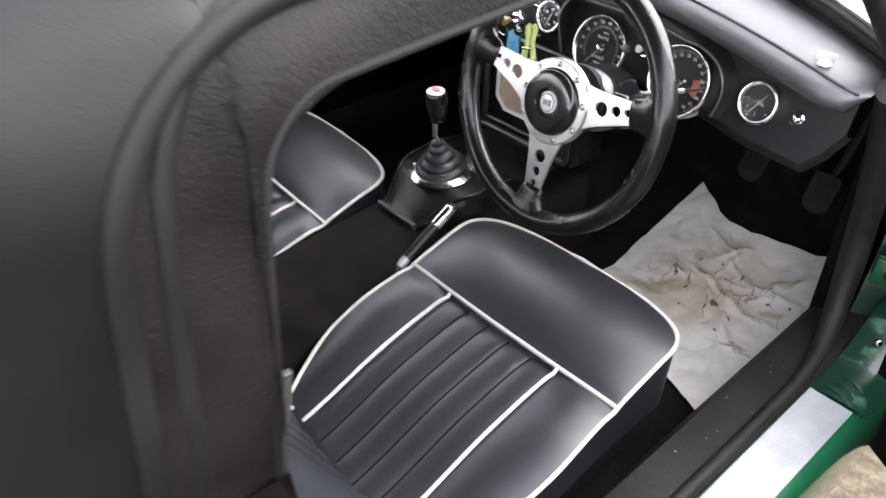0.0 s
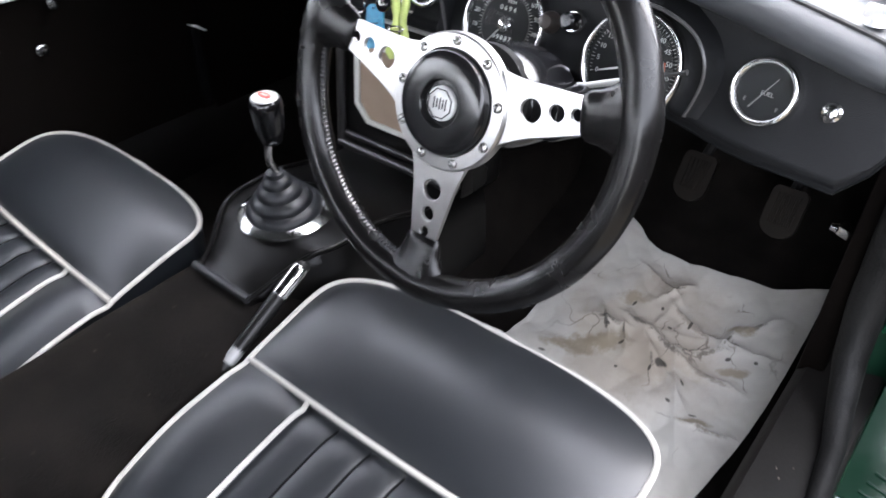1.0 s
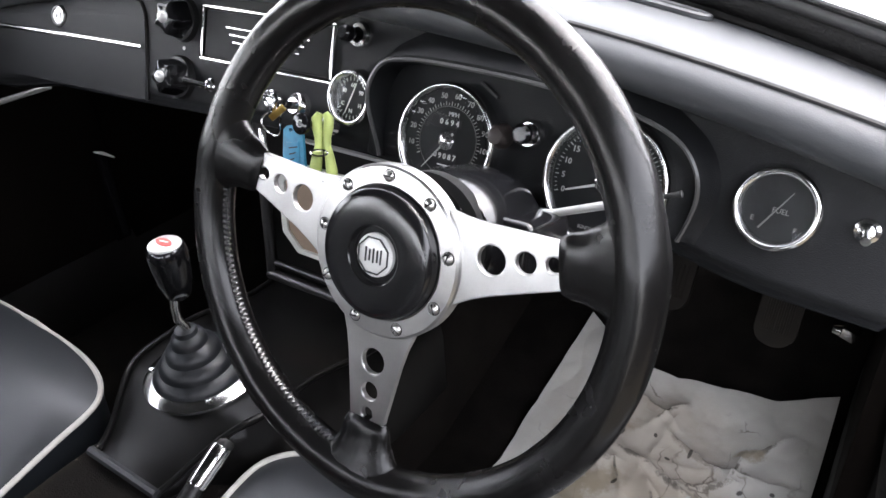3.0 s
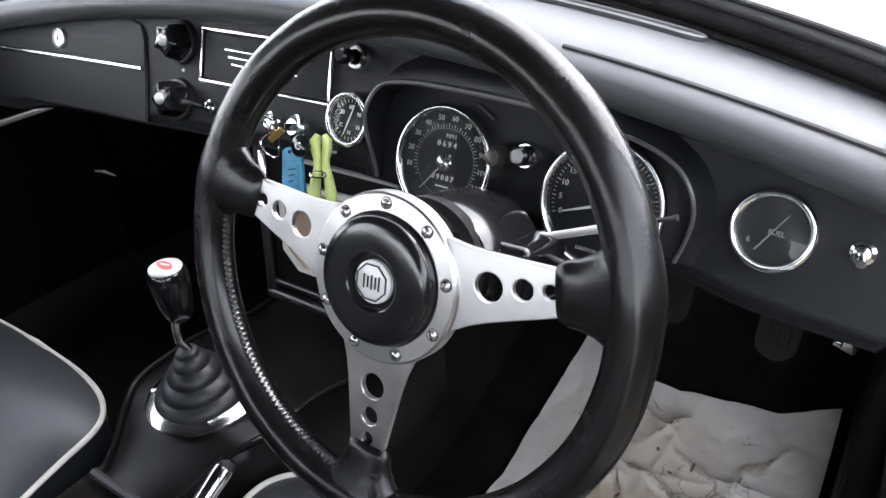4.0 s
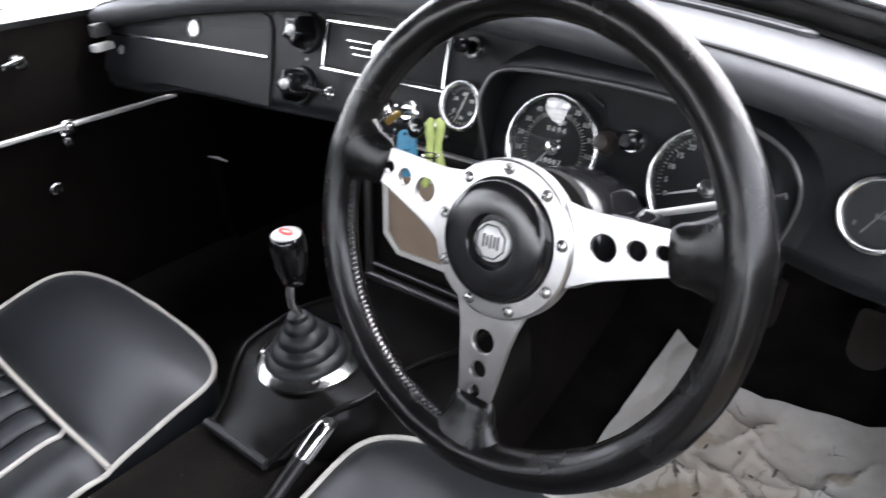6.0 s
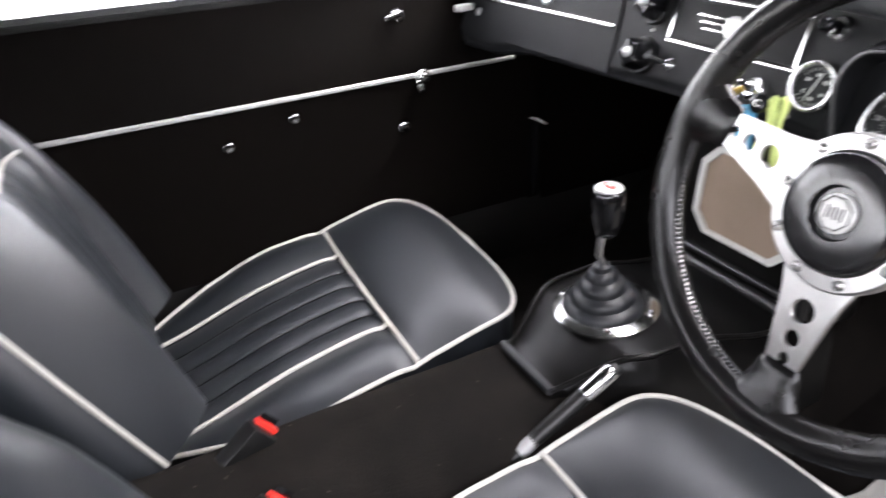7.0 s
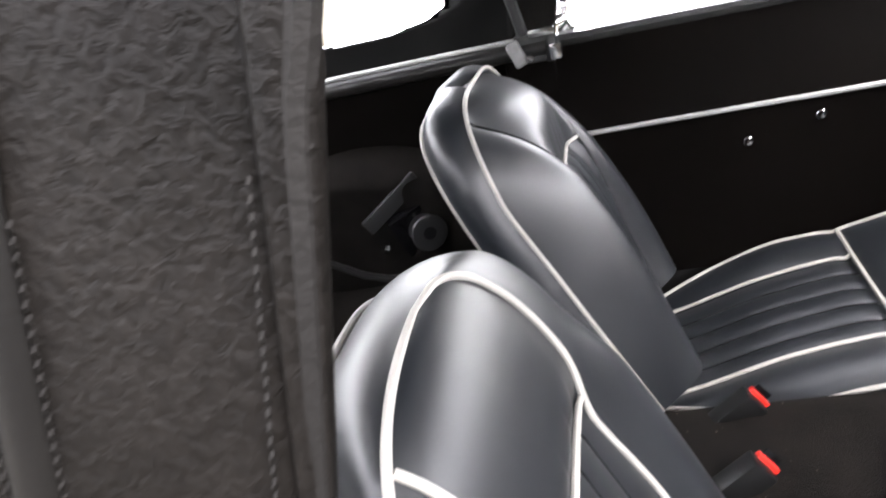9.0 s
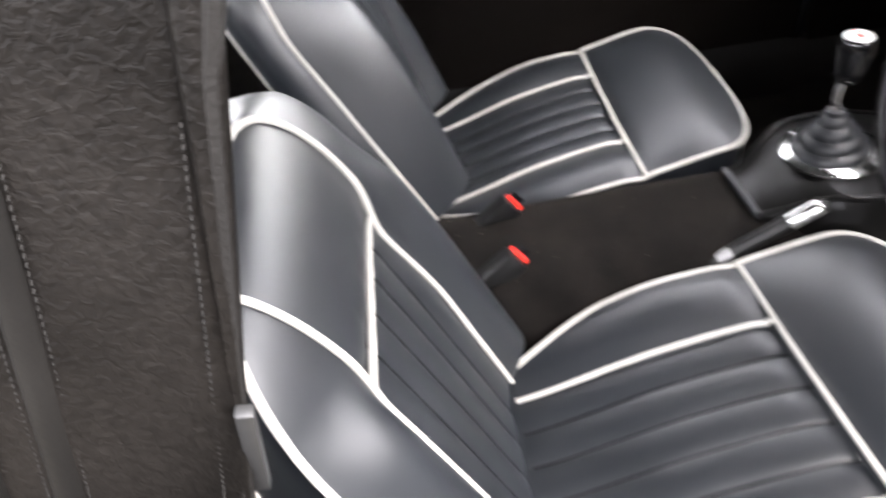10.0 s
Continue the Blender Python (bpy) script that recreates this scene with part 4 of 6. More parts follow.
def push_knob(name, x, z, label, ring_r=0.0135, knob_r=0.0075, length=0.030, tilt=(0, 0)):
    m = face(x, z)
    k = put(name, lathe([(0, length), (knob_r * 0.7, length), (knob_r, length - 0.002), (knob_r, length - 0.012), (knob_r * 0.75, length - 0.015), (knob_r * 0.6, 0.004), (0, 0.004)],
                        m @ pose(0, 0, 0, *tilt), 20), GLOSS_BLACK, dash, label)
    put("ring", lathe([(ring_r * 0.55, 0.007), (ring_r * 0.8, 0.007), (ring_r, 0.003), (ring_r, -0.002)], m, 24), CHROME, k, "chrome ring")
    return k


push_knob("choke_pull", 0.1096, 0.8535, "black pull knob in a chrome ring")
push_knob("lighter", 0.3085, 0.7995, "black and amber pull knob in a chrome ring", 0.0125, 0.0085, 0.020)
put("warning_lens", lathe([(0, 0.016), (0.007, 0.014), (0.0105, 0.008), (0.0115, 0)], face(0.281, 0.793), 20), LENS, dash, "smoked grey domed warning lens")
put("clip_mark", block((0.022, 0.003, 0.003), face(0.262, 0.827, 0.002) @ pose(0, 0, 0, 0, 0, -28), 0.001), MATT_BLACK, dash)


def toggle(x, z, label, ang=0, long=0.022):
    m = face(x, z)
    t = put("toggle_switch", lathe([(0, 0.0085), (0.0028, 0.0082), (0.0050, 0.0075), (0.0058, 0.0045), (0.0080, 0.003), (0.0085, -0.002)], m, 24), CHROME, dash, label)
    p0, p1 = m @ Vector((0, 0, 0.006)), m @ Vector((math.sin(radians(ang)) * long, -long * 0.35, 0.008 + long * 0.75))
    put("lever", tube([p0, p0.lerp(p1, 0.6), p1], [0.0016, 0.0022, 0.0032], segs=10), CHROME, t)
    return t


toggle(0.566, 0.790, "chrome toggle switch on the black dash", 10, 0.014)
for x in (-0.099, -0.0075):
    m = face(x, 0.7805)
    t = toggle(x, 0.7805, "chrome toggle switch with a black lever", -70, 0.006)
    p0, p1 = m @ Vector((0, 0, 0.010)), m @ Vector((-0.020, 0.002, 0.022))
    put("black_lever", tube([p0, p0.lerp(p1, 0.7), p1], [0.003, 0.0036, 0.005], segs=10), GLOSS_BLACK, t)


def heater_knob(x, z, turn):
    m = face(x, z)
    k = put("heater_control", lathe([(0, 0.007), (0.019, 0.007), (0.0235, 0.006), (0.0245, 0.003), (0.0255, 0)], m, 36), KNOB, dash, "black rotary heater control with a bright cap")
    grip = bmesh.new()
    rows = []
    for r0, h in ((0.0205, 0.006), (0.0205, 0.012), (0.0195, 0.021), (0.0182, 0.0265), (0.0138, 0.0285), (0.0005, 0.0288)):
        row = []
        for i in range(60):
            a = 2 * math.pi * i / 60
            lobe = 1.10 - 0.34 * abs(math.sin(2.5 * a + radians(turn))) ** 0.7 * (0.3 if h < 0.007 else 1)
            row.append(grip.verts.new(m @ Vector((r0 * lobe * math.cos(a), r0 * lobe * math.sin(a), h))))
        rows.append(row)
    for p, q in zip(rows, rows[1:]):
        for i in range(60):
            j = (i + 1) % 60
            grip.faces.new((p[i], p[j], q[j], q[i]))
    put("grip", grip, GLOSS_BLACK, k, "lobed black grip")
    put("cap", lathe([(0, 0.0345), (0.004, 0.0335), (0.0066, 0.0305), (0.0072, 0.027)], m, 20), SILVER, k, "bright domed cap")
    put("index_dot", lathe([(0, 0.0012), (0.002, 0.001), (0.0022, 0)], m @ pose(0.004, 0.034, 0.0005), 10), WHITE, k)
    return k


heater_knob(-0.152, 0.8435, 20)
heater_knob(-0.152, 0.782, 70)

# radio blanking plate with chrome frame
rx, rz = -0.0185, 0.8335
m = face(rx, rz)
rp = put("radio_plate", block((0.186, 0.050, 0.006), m @ pose(0, 0, 0.001), 0.002), DASH_BLACK, dash, "black radio blanking plate in a chrome frame")
fw, fh = 0.0965, 0.0285
fr = bmesh.new()
for cx, cy, sx, sy in ((0, fh, 2 * fw + 0.004, 0.004), (0, -fh, 2 * fw + 0.004, 0.004), (fw, 0, 0.004, 2 * fh - 0.004), (-fw, 0, 0.004, 2 * fh - 0.004)):
    block((sx, sy, 0.006), m @ pose(cx, cy, 0.003), 0.0012, fr)
put("chrome_frame", fr, CHROME, rp, "chrome frame")
for i, (w, off) in enumerate(((0.050, -0.033), (0.044, -0.030), (0.038, -0.027))):
    put("motif_bar", block((w, 0.0028, 0.003), m @ pose(off, 0.009 - 0.0075 * i, 0.005), 0.001), CHROME, rp)
    put("motif_bar", block((w, 0.0028, 0.003), m @ pose(-off * 1.25, 0.009 - 0.0075 * i, 0.005), 0.001), CHROME, rp)
put("motif_badge", plate(ring(8, 0.014, start=math.pi / 8), [], 0.003, m @ pose(0, 0.001, 0.0075)), CHROME, rp, "octagonal chrome badge")

# glovebox lid
gl_pts = [(-0.598, 0.752), (-0.208, 0.7495), (-0.212, 0.800), (-0.218, 0.842), (-0.226, 0.855), (-0.245, 0.861), (-0.33, 0.857), (-0.45, 0.843), (-0.56, 0.826), (-0.598, 0.818)]
bm = bmesh.new()
top = [bm.verts.new(face(x, z, 0.0035).translation) for x, z in gl_pts]
bm.faces.new(top)
bot = [bm.verts.new(face(x, z, -0.002).translation) for x, z in gl_pts]
for i in range(len(top)):
    bm.faces.new((top[i], top[(i + 1) % len(top)], bot[(i + 1) % len(top)], bot[i]))
lid = put("glovebox_lid", bm, DASH_BLACK, dash, "flush black glovebox lid", smooth=False)
put("lid_gap", tube([face(x, z, 0.001).translation for x, z in gl_pts[1:]], 0.0018, segs=6), MATT_BLACK, lid)
strip = [face(x, 0.8085, 0.0055).translation for x in lin(-0.585, -0.216, 30)]
put("chrome_strip", tube(strip, 0.0032, segs=8), CHROME, lid, "slim chrome strip")
m = face(-0.378, 0.8290, 0.0035)
put("lock", lathe([(0, 0.0060), (0.0062, 0.0060), (0.0066, 0.0048), (0.0092, 0.0048), (0.0098, 0.0062), (0.0122, 0.0056), (0.0135, 0.003), (0.0138, 0)], m, 32), ALLOY, lid, "chrome glovebox lock")
put("keyway", block((0.0015, 0.006, 0.001), m @ pose(0, 0, 0.0062), 0), MATT_BLACK, lid)

# ignition lock with keys, tag and a peg on the choke cable
m = face(0.0015, 0.7795)
put("starter_button", lathe([(0, 0.008), (0.004, 0.0085), (0.0045, 0.006), (0.0065, 0.0055), (0.0085, 0.0085), (0.0105, 0.007), (0.0115, 0)], m, 24), CHROME, dash, "round chrome push button")
m = face(0.0383, 0.7793)
put("ignition_lock", lathe([(0, 0.012), (0.008, 0.012), (0.009, 0.009), (0.013, 0.006), (0.0145, 0)], m, 24), CHROME, dash, "chrome ignition lock")
keys = thing("key_ring", "bunch of keys with a blue plastic tag in the ignition", "keys", m @ Vector((0, 0, 0.02)))
put("key_blade", block((0.009, 0.003, 0.022), m @ pose(0.002, 0, 0.020, 0, 0, 60), 0.001), CHROME, keys)
put("key_bow", lathe([(0.004, -0.0014), (0.010, -0.0014), (0.010, 0.0014), (0.004, 0.0014), (0.004, -0.0014)], m @ pose(0.002, -0.001, 0.034, 90, 0, 60) @ Matrix.Diagonal((1, 0.7, 1, 1)), 20), CHROME, keys, "steel key bow")
km = face(0.036, 0.760, 0.034)
put("ring", tube([km @ Vector((0.013 * math.cos(a), 0.002 + 0.013 * math.sin(a), 0.004 * math.cos(2 * a))) for a in lin(0, 2 * math.pi, 25)[:-1]], 0.0011, closed=True, segs=6), CHROME, keys)
put("spare_key", block((0.009, 0.032, 0.0022), km @ pose(-0.014, -0.022, -0.002, 0, 10, 10), 0.001), CHROME, keys)
put("spare_key", block((0.007, 0.022, 0.0025), km @ pose(0.006, 0.013, 0.002, 0, 25, -50), 0.001), BRASS, keys, "brass key")
tm = face(0.0665, 0.7420, 0.034)
loop = [(-0.011, 0.020), (-0.006, 0.0235), (0.006, 0.024), (0.0115, 0.021), (0.0125, -0.012), (0.0135, -0.026), (-0.012, -0.027), (-0.0135, -0.010)]
put("blue_tag", plate(loop, [ring(10, 0.0022, -0.002, 0.019)], 0.004, tm @ pose(0, 0, 0, 0, 8, 12)), BLUE, keys, "worn blue plastic tag", smooth=False)
put("tag_window", block((0.016, 0.026, 0.0012), tm @ pose(0.001, -0.006, 0.0006, 0, 8, 12), 0.0004), BLUE, keys)
for i in range(3):
    put("tag_scribble", block((0.010 - 0.002 * i, 0.0012, 0.0006), tm @ pose(0.001, 0.002 - 0.006 * i, 0.0016, 0, 8, 16 + 6 * i), 0), MATT_BLACK, keys, smooth=False)

m = face(0.0837, 0.7685)
ck = put("choke_knob", lathe([(0, 0.047), (0.0085, 0.047), (0.0105, 0.0455), (0.0105, 0.042), (0.008, 0.039), (0.004, 0.034), (0.0032, 0.0), (0, 0.0)], m, 24), GLOSS_BLACK, dash, "black choke knob pulled out")
lettering("C", 0.0105, m @ pose(0, 0, 0.0472), WHITE, ck, "lettering")
put("collar", lathe([(0.004, 0.008), (0.009, 0.007), (0.011, 0)], m, 20), CHROME, ck)
peg = thing("clothes_peg", "lime green plastic clothes peg clipped on the choke cable", "clothes peg", m @ Vector((0.02, 0, 0.02)))
pmx = face(0.0975, 0.7545, 0.026) @ pose(0, 0, 0, 0, 14, 10) @ Matrix.Scale(1.06, 4)
for s in (1, -1):
    spine = [(s * 0.0032, 0.026), (s * 0.0062, 0.021), (s * 0.0058, 0.013), (s * 0.0040, 0.004), (s * 0.0042, -0.004), (s * 0.0066, -0.014), (s * 0.0086, -0.026), (s * 0.0092, -0.036), (s * 0.0074, -0.042)]
    P = [pmx @ Vector((x, y, 0)) for x, y in spine]
    put("leg", tube(P, [0.0034, 0.0056, 0.0056, 0.0048, 0.0046, 0.0054, 0.0066, 0.0062, 0.0030], segs=12, flat=0.85), GREEN_PEG, peg, "lime plastic peg leg")
put("spring", tube([pmx @ Vector((0.0085 * math.cos(a), -0.010 + 0.0028 * math.sin(a), 0.0062 + 0.0010 * a / 6.28)) for a in lin(0, 18, 50)], 0.0008, segs=5), CHROME, peg)
# lower rail of the console top seen under the keys
put("console_rail", tube([(0.03, 0.198, 0.735), (0.16, 0.196, 0.735)], 0.003, segs=6), SILVER, dash)


# ---- steering wheel ----
WHEEL = pose(0.2976, 0.0, 0.78, 90 - 18.0, 0, 0) @ pose(0, 0, 0, 0, 0, 1.3)
wheel = thing("steering_wheel", "three-spoke alloy steering wheel with a worn black leather rim", "steering wheel", WHEEL.translation)
RIM_R, RIM_T = 0.1748, 0.0158
RIM_Z = -0.002
SPOKES = (-91.5, 10.2, 165.0)


def wput(name, bm, mat, label="", parent=None, smooth=True):
    bm.transform(WHEEL)
    return put(name, bm, mat, parent or wheel, label, smooth)


# leather rim, a little fatter where it wraps the spokes
path, rads = [], []
for i in range(144):
    a = 2 * math.pi * i / 144
    near = min(abs((math.degrees(a) - s + 180) % 360 - 180) for s in SPOKES)
    rads.append(RIM_T + 0.0012 * math.exp(-(near / 7) ** 2) + 0.0004 * noise.noise((8 * math.cos(a), 8 * math.sin(a), 0)))
    path.append((RIM_R * math.cos(a), RIM_R * math.sin(a), RIM_Z))
rim = wput("leather_rim", tube(path, rads, closed=True, segs=20), LEATHER, "worn black leather rim")
# cross stitching round the inner edge of the rim
st = bmesh.new()
for i in range(54):
    a = radians(176 + i * 1.59)
    for d in (1, -1):
        P = []
        for q, off in ((-0.02, 0.0), (0.16, 0.45), (0.34, 0.95)):
            b = a + d * radians(off * 0.75)
            rr = RIM_R - (RIM_T + 0.0011) * math.cos(q)
            P.append(Vector((rr * math.cos(b), rr * math.sin(b), RIM_Z + (RIM_T + 0.0011) * math.sin(q))))
        tube(P, [0.0010, 0.0017, 0.0009], segs=6, bm=st)
tagged(wput("rim_stitching", st, THREAD, "raised black cross stitching"), kind="stuff")
# alloy hub ring and spokes in one cut plate
outer = []


def spoke_outline(s):
    c, n = math.cos(radians(s)), math.sin(radians(s))
    pts = []
    prof = [(0.0590, 0.0290), (0.066, 0.0265), (0.080, 0.0232), (0.105, 0.0190), (0.128, 0.0152), (0.145, 0.0140)]
    for r, w in prof:
        pts.append((r * c + w * n, r * n - w * c))
    for r, w in reversed(prof):
        pts.append((r * c - w * n, r * n + w * c))
    return pts


def angle_of(p):
    return math.degrees(math.atan2(p[1], p[0])) % 360


order = sorted(SPOKES, key=lambda s: s % 360)
loop = []
for k, s in enumerate(order):
    o = spoke_outline(s)
    loop += o
    a0 = angle_of(o[-1])
    a1 = angle_of(spoke_outline(order[(k + 1) % 3])[0])
    if a1 < a0:
        a1 += 360
    n = max(2, int((a1 - a0) / 5))
    for i in range(1, n):
        a = radians(a0 + (a1 - a0) * i / n)
        loop.append((0.0605 * math.cos(a), 0.0605 * math.sin(a)))
holes = [ring(48, 0.0400)]
for s in SPOKES:
    for r, h in ((0.0818, 0.0098), (0.1055, 0.0070), (0.1235, 0.0050)):
        holes.append(ring(24, h, r * math.cos(radians(s)), r * math.sin(radians(s))))
spider = plate(loop, holes, 0.005)
spoke_plate = wput("spoke_plate", spider, ALLOY, "brushed alloy spokes with round holes", smooth=False)
mod = spoke_plate.modifiers.new("edge", "BEVEL")
mod.width, mod.segments, mod.limit_method, mod.angle_limit = 0.0008, 2, "ANGLE", radians(40)
wput("hub_ring", lathe([(0.0455, 0.000), (0.0458, 0.0030), (0.0475, 0.0044), (0.0585, 0.0040), (0.0602, 0.0025), (0.0606, 0.000), (0.0606, -0.008), (0.0455, -0.008)], None, 64), ALLOY, "brushed alloy hub ring")
for i in range(9):
    a = radians(90 - 40 * i)
    x, y = 0.0530 * math.cos(a), 0.0530 * math.sin(a)
    s = wput("screw", lathe([(0, 0.0062), (0.0022, 0.0060), (0.0034, 0.0052), (0.0039, 0.0044), (0.0039, 0.003)], pose(x, y, 0.0002), 16), SCREW)
    wput("slot", block((0.0068, 0.0010, 0.0007), pose(x, y, 0.0061, 0, 0, 37 * i), 0), MATT_BLACK, parent=s, smooth=False)
    wput("screw_seat", lathe([(0.0038, 0.0041), (0.0046, 0.0045), (0.0047, 0.004)], pose(x, y, 0), 16), MATT_BLACK, parent=s)
# horn push
horn = wput("horn_push", lathe([(0, 0.0095), (0.0192, 0.0095), (0.0200, 0.0105), (0.0204, 0.0142), (0.0212, 0.0149), (0.0250, 0.0150), (0.030, 0.0149), (0.0350, 0.0147), (0.0395, 0.0143), (0.0425, 0.0136), (0.0442, 0.0122), (0.0452, 0.0100), (0.0459, 0.006), (0.0460, -0.006)], None, 72), HORN, "gloss black horn push")
badge = wput("badge", lathe([(0, 0.0135), (0.0130, 0.0133), (0.0150, 0.0122), (0.0152, 0.009)], None, 40), BADGE, "octagonal silver badge", horn)
wput("badge_outline", plate(ring(8, 0.0136, start=math.pi / 8), [ring(8, 0.0126, start=math.pi / 8)], 0.0008, pose(0, 0, 0.0146)), MATT_BLACK, parent=badge, smooth=False)
for x, y, w, h, r in ((-0.0062, 0, 0.0009, 0.0100, 0), (-0.0030, 0, 0.0009, 0.0078, 0), (0.0002, 0, 0.0009, 0.0100, 0), (0.0034, 0, 0.0009, 0.0084, 0), (0.0064, 0, 0.0009, 0.0100, 0)):
    wput("badge_bar", block((w, h, 0.0008), pose(x, y, 0.0140, 0, 0, r), 0), MATT_BLACK, parent=badge, smooth=False)
# leather sleeves where the spokes meet the rim
for s in SPOKES:
    c, n = math.cos(radians(s)), math.sin(radians(s))
    bm = bmesh.new()
    rings = []
    for k in range(13):
        f = k / 12
        r, lift = 0.1275 + 0.040 * f, -0.0026 + 0.0008 * f * f
        w = 0.0168 + 0.0035 * smoothstep(0, 0.15, f) + 0.0200 * f ** 2.6
        t = 0.0040 + 0.0022 * smoothstep(0, 0.12, f) + 0.0084 * f ** 1.3
        fold = 0.00022 * math.sin(f * 21 + s) * smoothstep(0.15, 0.4, f)
        rings.append([bm.verts.new(Vector((r * c, r * n, lift)) + Vector((-n, c, 0)) * (w + fold) * math.copysign(abs(math.cos(a)) ** 0.75, math.cos(a))
                                   + Vector((0, 0, 1)) * (t + fold * math.cos(3 * a)) * math.sin(a)) for a in lin(0, 2 * math.pi, 25)[:-1]])
    for q, r in zip(rings, rings[1:]):
        for k in range(24):
            bm.faces.new((q[k], q[(k + 1) % 24], r[(k + 1) % 24], r[k]))
    bm.faces.new(rings[0])
    wput("spoke_sleeve", bm, LEATHER, "creased leather sleeve at the spoke end")
wput("boss", lathe([(0.044, -0.004), (0.047, -0.012), (0.040, -0.030), (0.036, -0.045), (0, -0.045)], None, 40), GLOSS_BLACK, "black boss behind the hub")

# ---- steering column ----
column = thing("steering_column", "black steering column shroud with a chrome indicator stalk", "steering column", WHEEL @ Vector((0, 0, -0.05)))


def cput(name, bm, mat, label="", parent=None):
    bm.transform(WHEEL)
    return put(name, bm, mat, parent or column, label)


cput("shroud", lathe([(0, -0.042), (0.040, -0.042), (0.047, -0.046), (0.051, -0.056), (0.053, -0.075), (0.053, -0.105), (0.050, -0.122), (0.040, -0.130), (0.024, -0.132), (0.024, -0.30), (0, -0.30)], pose(0.006, 0.004, 0) @ Matrix.Diagonal((1.08, 0.94, 1, 1)), 44), GLOSS_BLACK, "gloss black column shroud")
cput("collar", lathe([(0.042, -0.036), (0.049, -0.038), (0.049, -0.050), (0.042, -0.052)], pose(0.004, 0.004, 0), 40), KNOB, "satin black column collar")
cput("collar_screw", lathe([(0, 0.004), (0.004, 0.003), (0.0045, 0)], pose(0.026, 0.038, -0.046, -50, 30, 0), 12), CHROME)
cput("stalk_housing", block((0.050, 0.050, 0.070), pose(0.054, 0.004, -0.092), 0.010, segs=4), GLOSS_BLACK)
st1 = Vector((0.4575, 0.118, 0.8115))
st0 = Vector((0.3515, 0.115, 0.768)).lerp(st1, 0.02)
put("indicator_stalk", tube([st0, st0.lerp(st1, 0.06), st0.lerp(st1, 0.10), st0.lerp(st1, 0.68), st0.lerp(st1, 0.72)], [0.0034, 0.0042, 0.0030, 0.0034, 0.0024], segs=12), SILVER, column, "silver indicator stalk")
put("stalk_tip", tube([st0.lerp(st1, 0.70), st0.lerp(st1, 0.96), st1], [0.0022, 0.0018, 0.0026], segs=10), MATT_BLACK, column, "thin dark stalk tip")


# ---- seats ----
CW, CL = 0.222, 0.516      # half width and length of the cushion
JW = 0.1175                # half width of the fluted panel
CROSS = 0.325              # how far along the cushion the cross piping lies


def cushion_outline(t):
    """Half width and place along the cushion; t from 0 at the back to 1 at the front."""
    if t < 0.62:
        h = t / 0.62 * 0.425
        w = CW - 0.006 * max(0.0, (0.33 - h) / 0.33) - 0.066 * max(0.0, 1 - h / 0.150) ** 1.25
        return w, h
    a = (t - 0.62) / 0.38 * math.pi / 2
    p = 2 / 3.2
    return CW * max(0.0, math.cos(a)) ** p, 0.425 + (CL - 0.425) * math.sin(a) ** p


def groove(x, half, n, depth):
    """Depth of the seams between n flutes across a panel of that half width."""
    k = (x + half) / (2 * half) * n
    return depth * (max(0.0, math.sin(math.pi * (k - math.floor(k)))) ** 0.6 - 0.7)


def cushion_z(x, h):
    """Height of the cushion's top above its datum."""
    w = CW if h < 0.426 else CW * max(0.0001, 1 - min(1.0, (h - 0.425) / (CL - 0.425)) ** 3.2) ** (1 / 3.2)
    e = min(1.0, abs(x) / max(w, 0.03))
    z = -0.065 * (1 - smoothstep(-0.03, 0.25, h)) + 0.026 * smoothstep(CROSS - 0.02, CL - 0.05, h)
    if h < CROSS:
        sunk = -0.006 - 0.014 * (1 - smoothstep(0.20, CROSS, h))
        if abs(x) < JW:
            z += sunk + groove(x, JW, 5, 0.0040)
        else:
            b = (abs(x) - JW) / (CW - JW)
            z += 0.007 * math.sin(math.pi * min(1, b)) + sunk * max(0.0, 1 - b) ** 1.3
            z -= 0.016 * max(0.0, min(1.0, (CROSS - h) / 0.18)) * min(1.0, b) ** 1.5
        z += -0.005 * math.exp(-((h - CROSS) / 0.016) ** 2)
    else:
        k = min(1.0, (h - CROSS) / (CL - CROSS))
        z += 0.015 * math.sin(math.pi * k ** 0.8) ** 0.9 * (1 - e ** 3.2) - 0.005 * math.exp(-((h - CROSS) / 0.016) ** 2) * (1 - 0.4 * e ** 4)
    return z - 0.003 * e ** 8


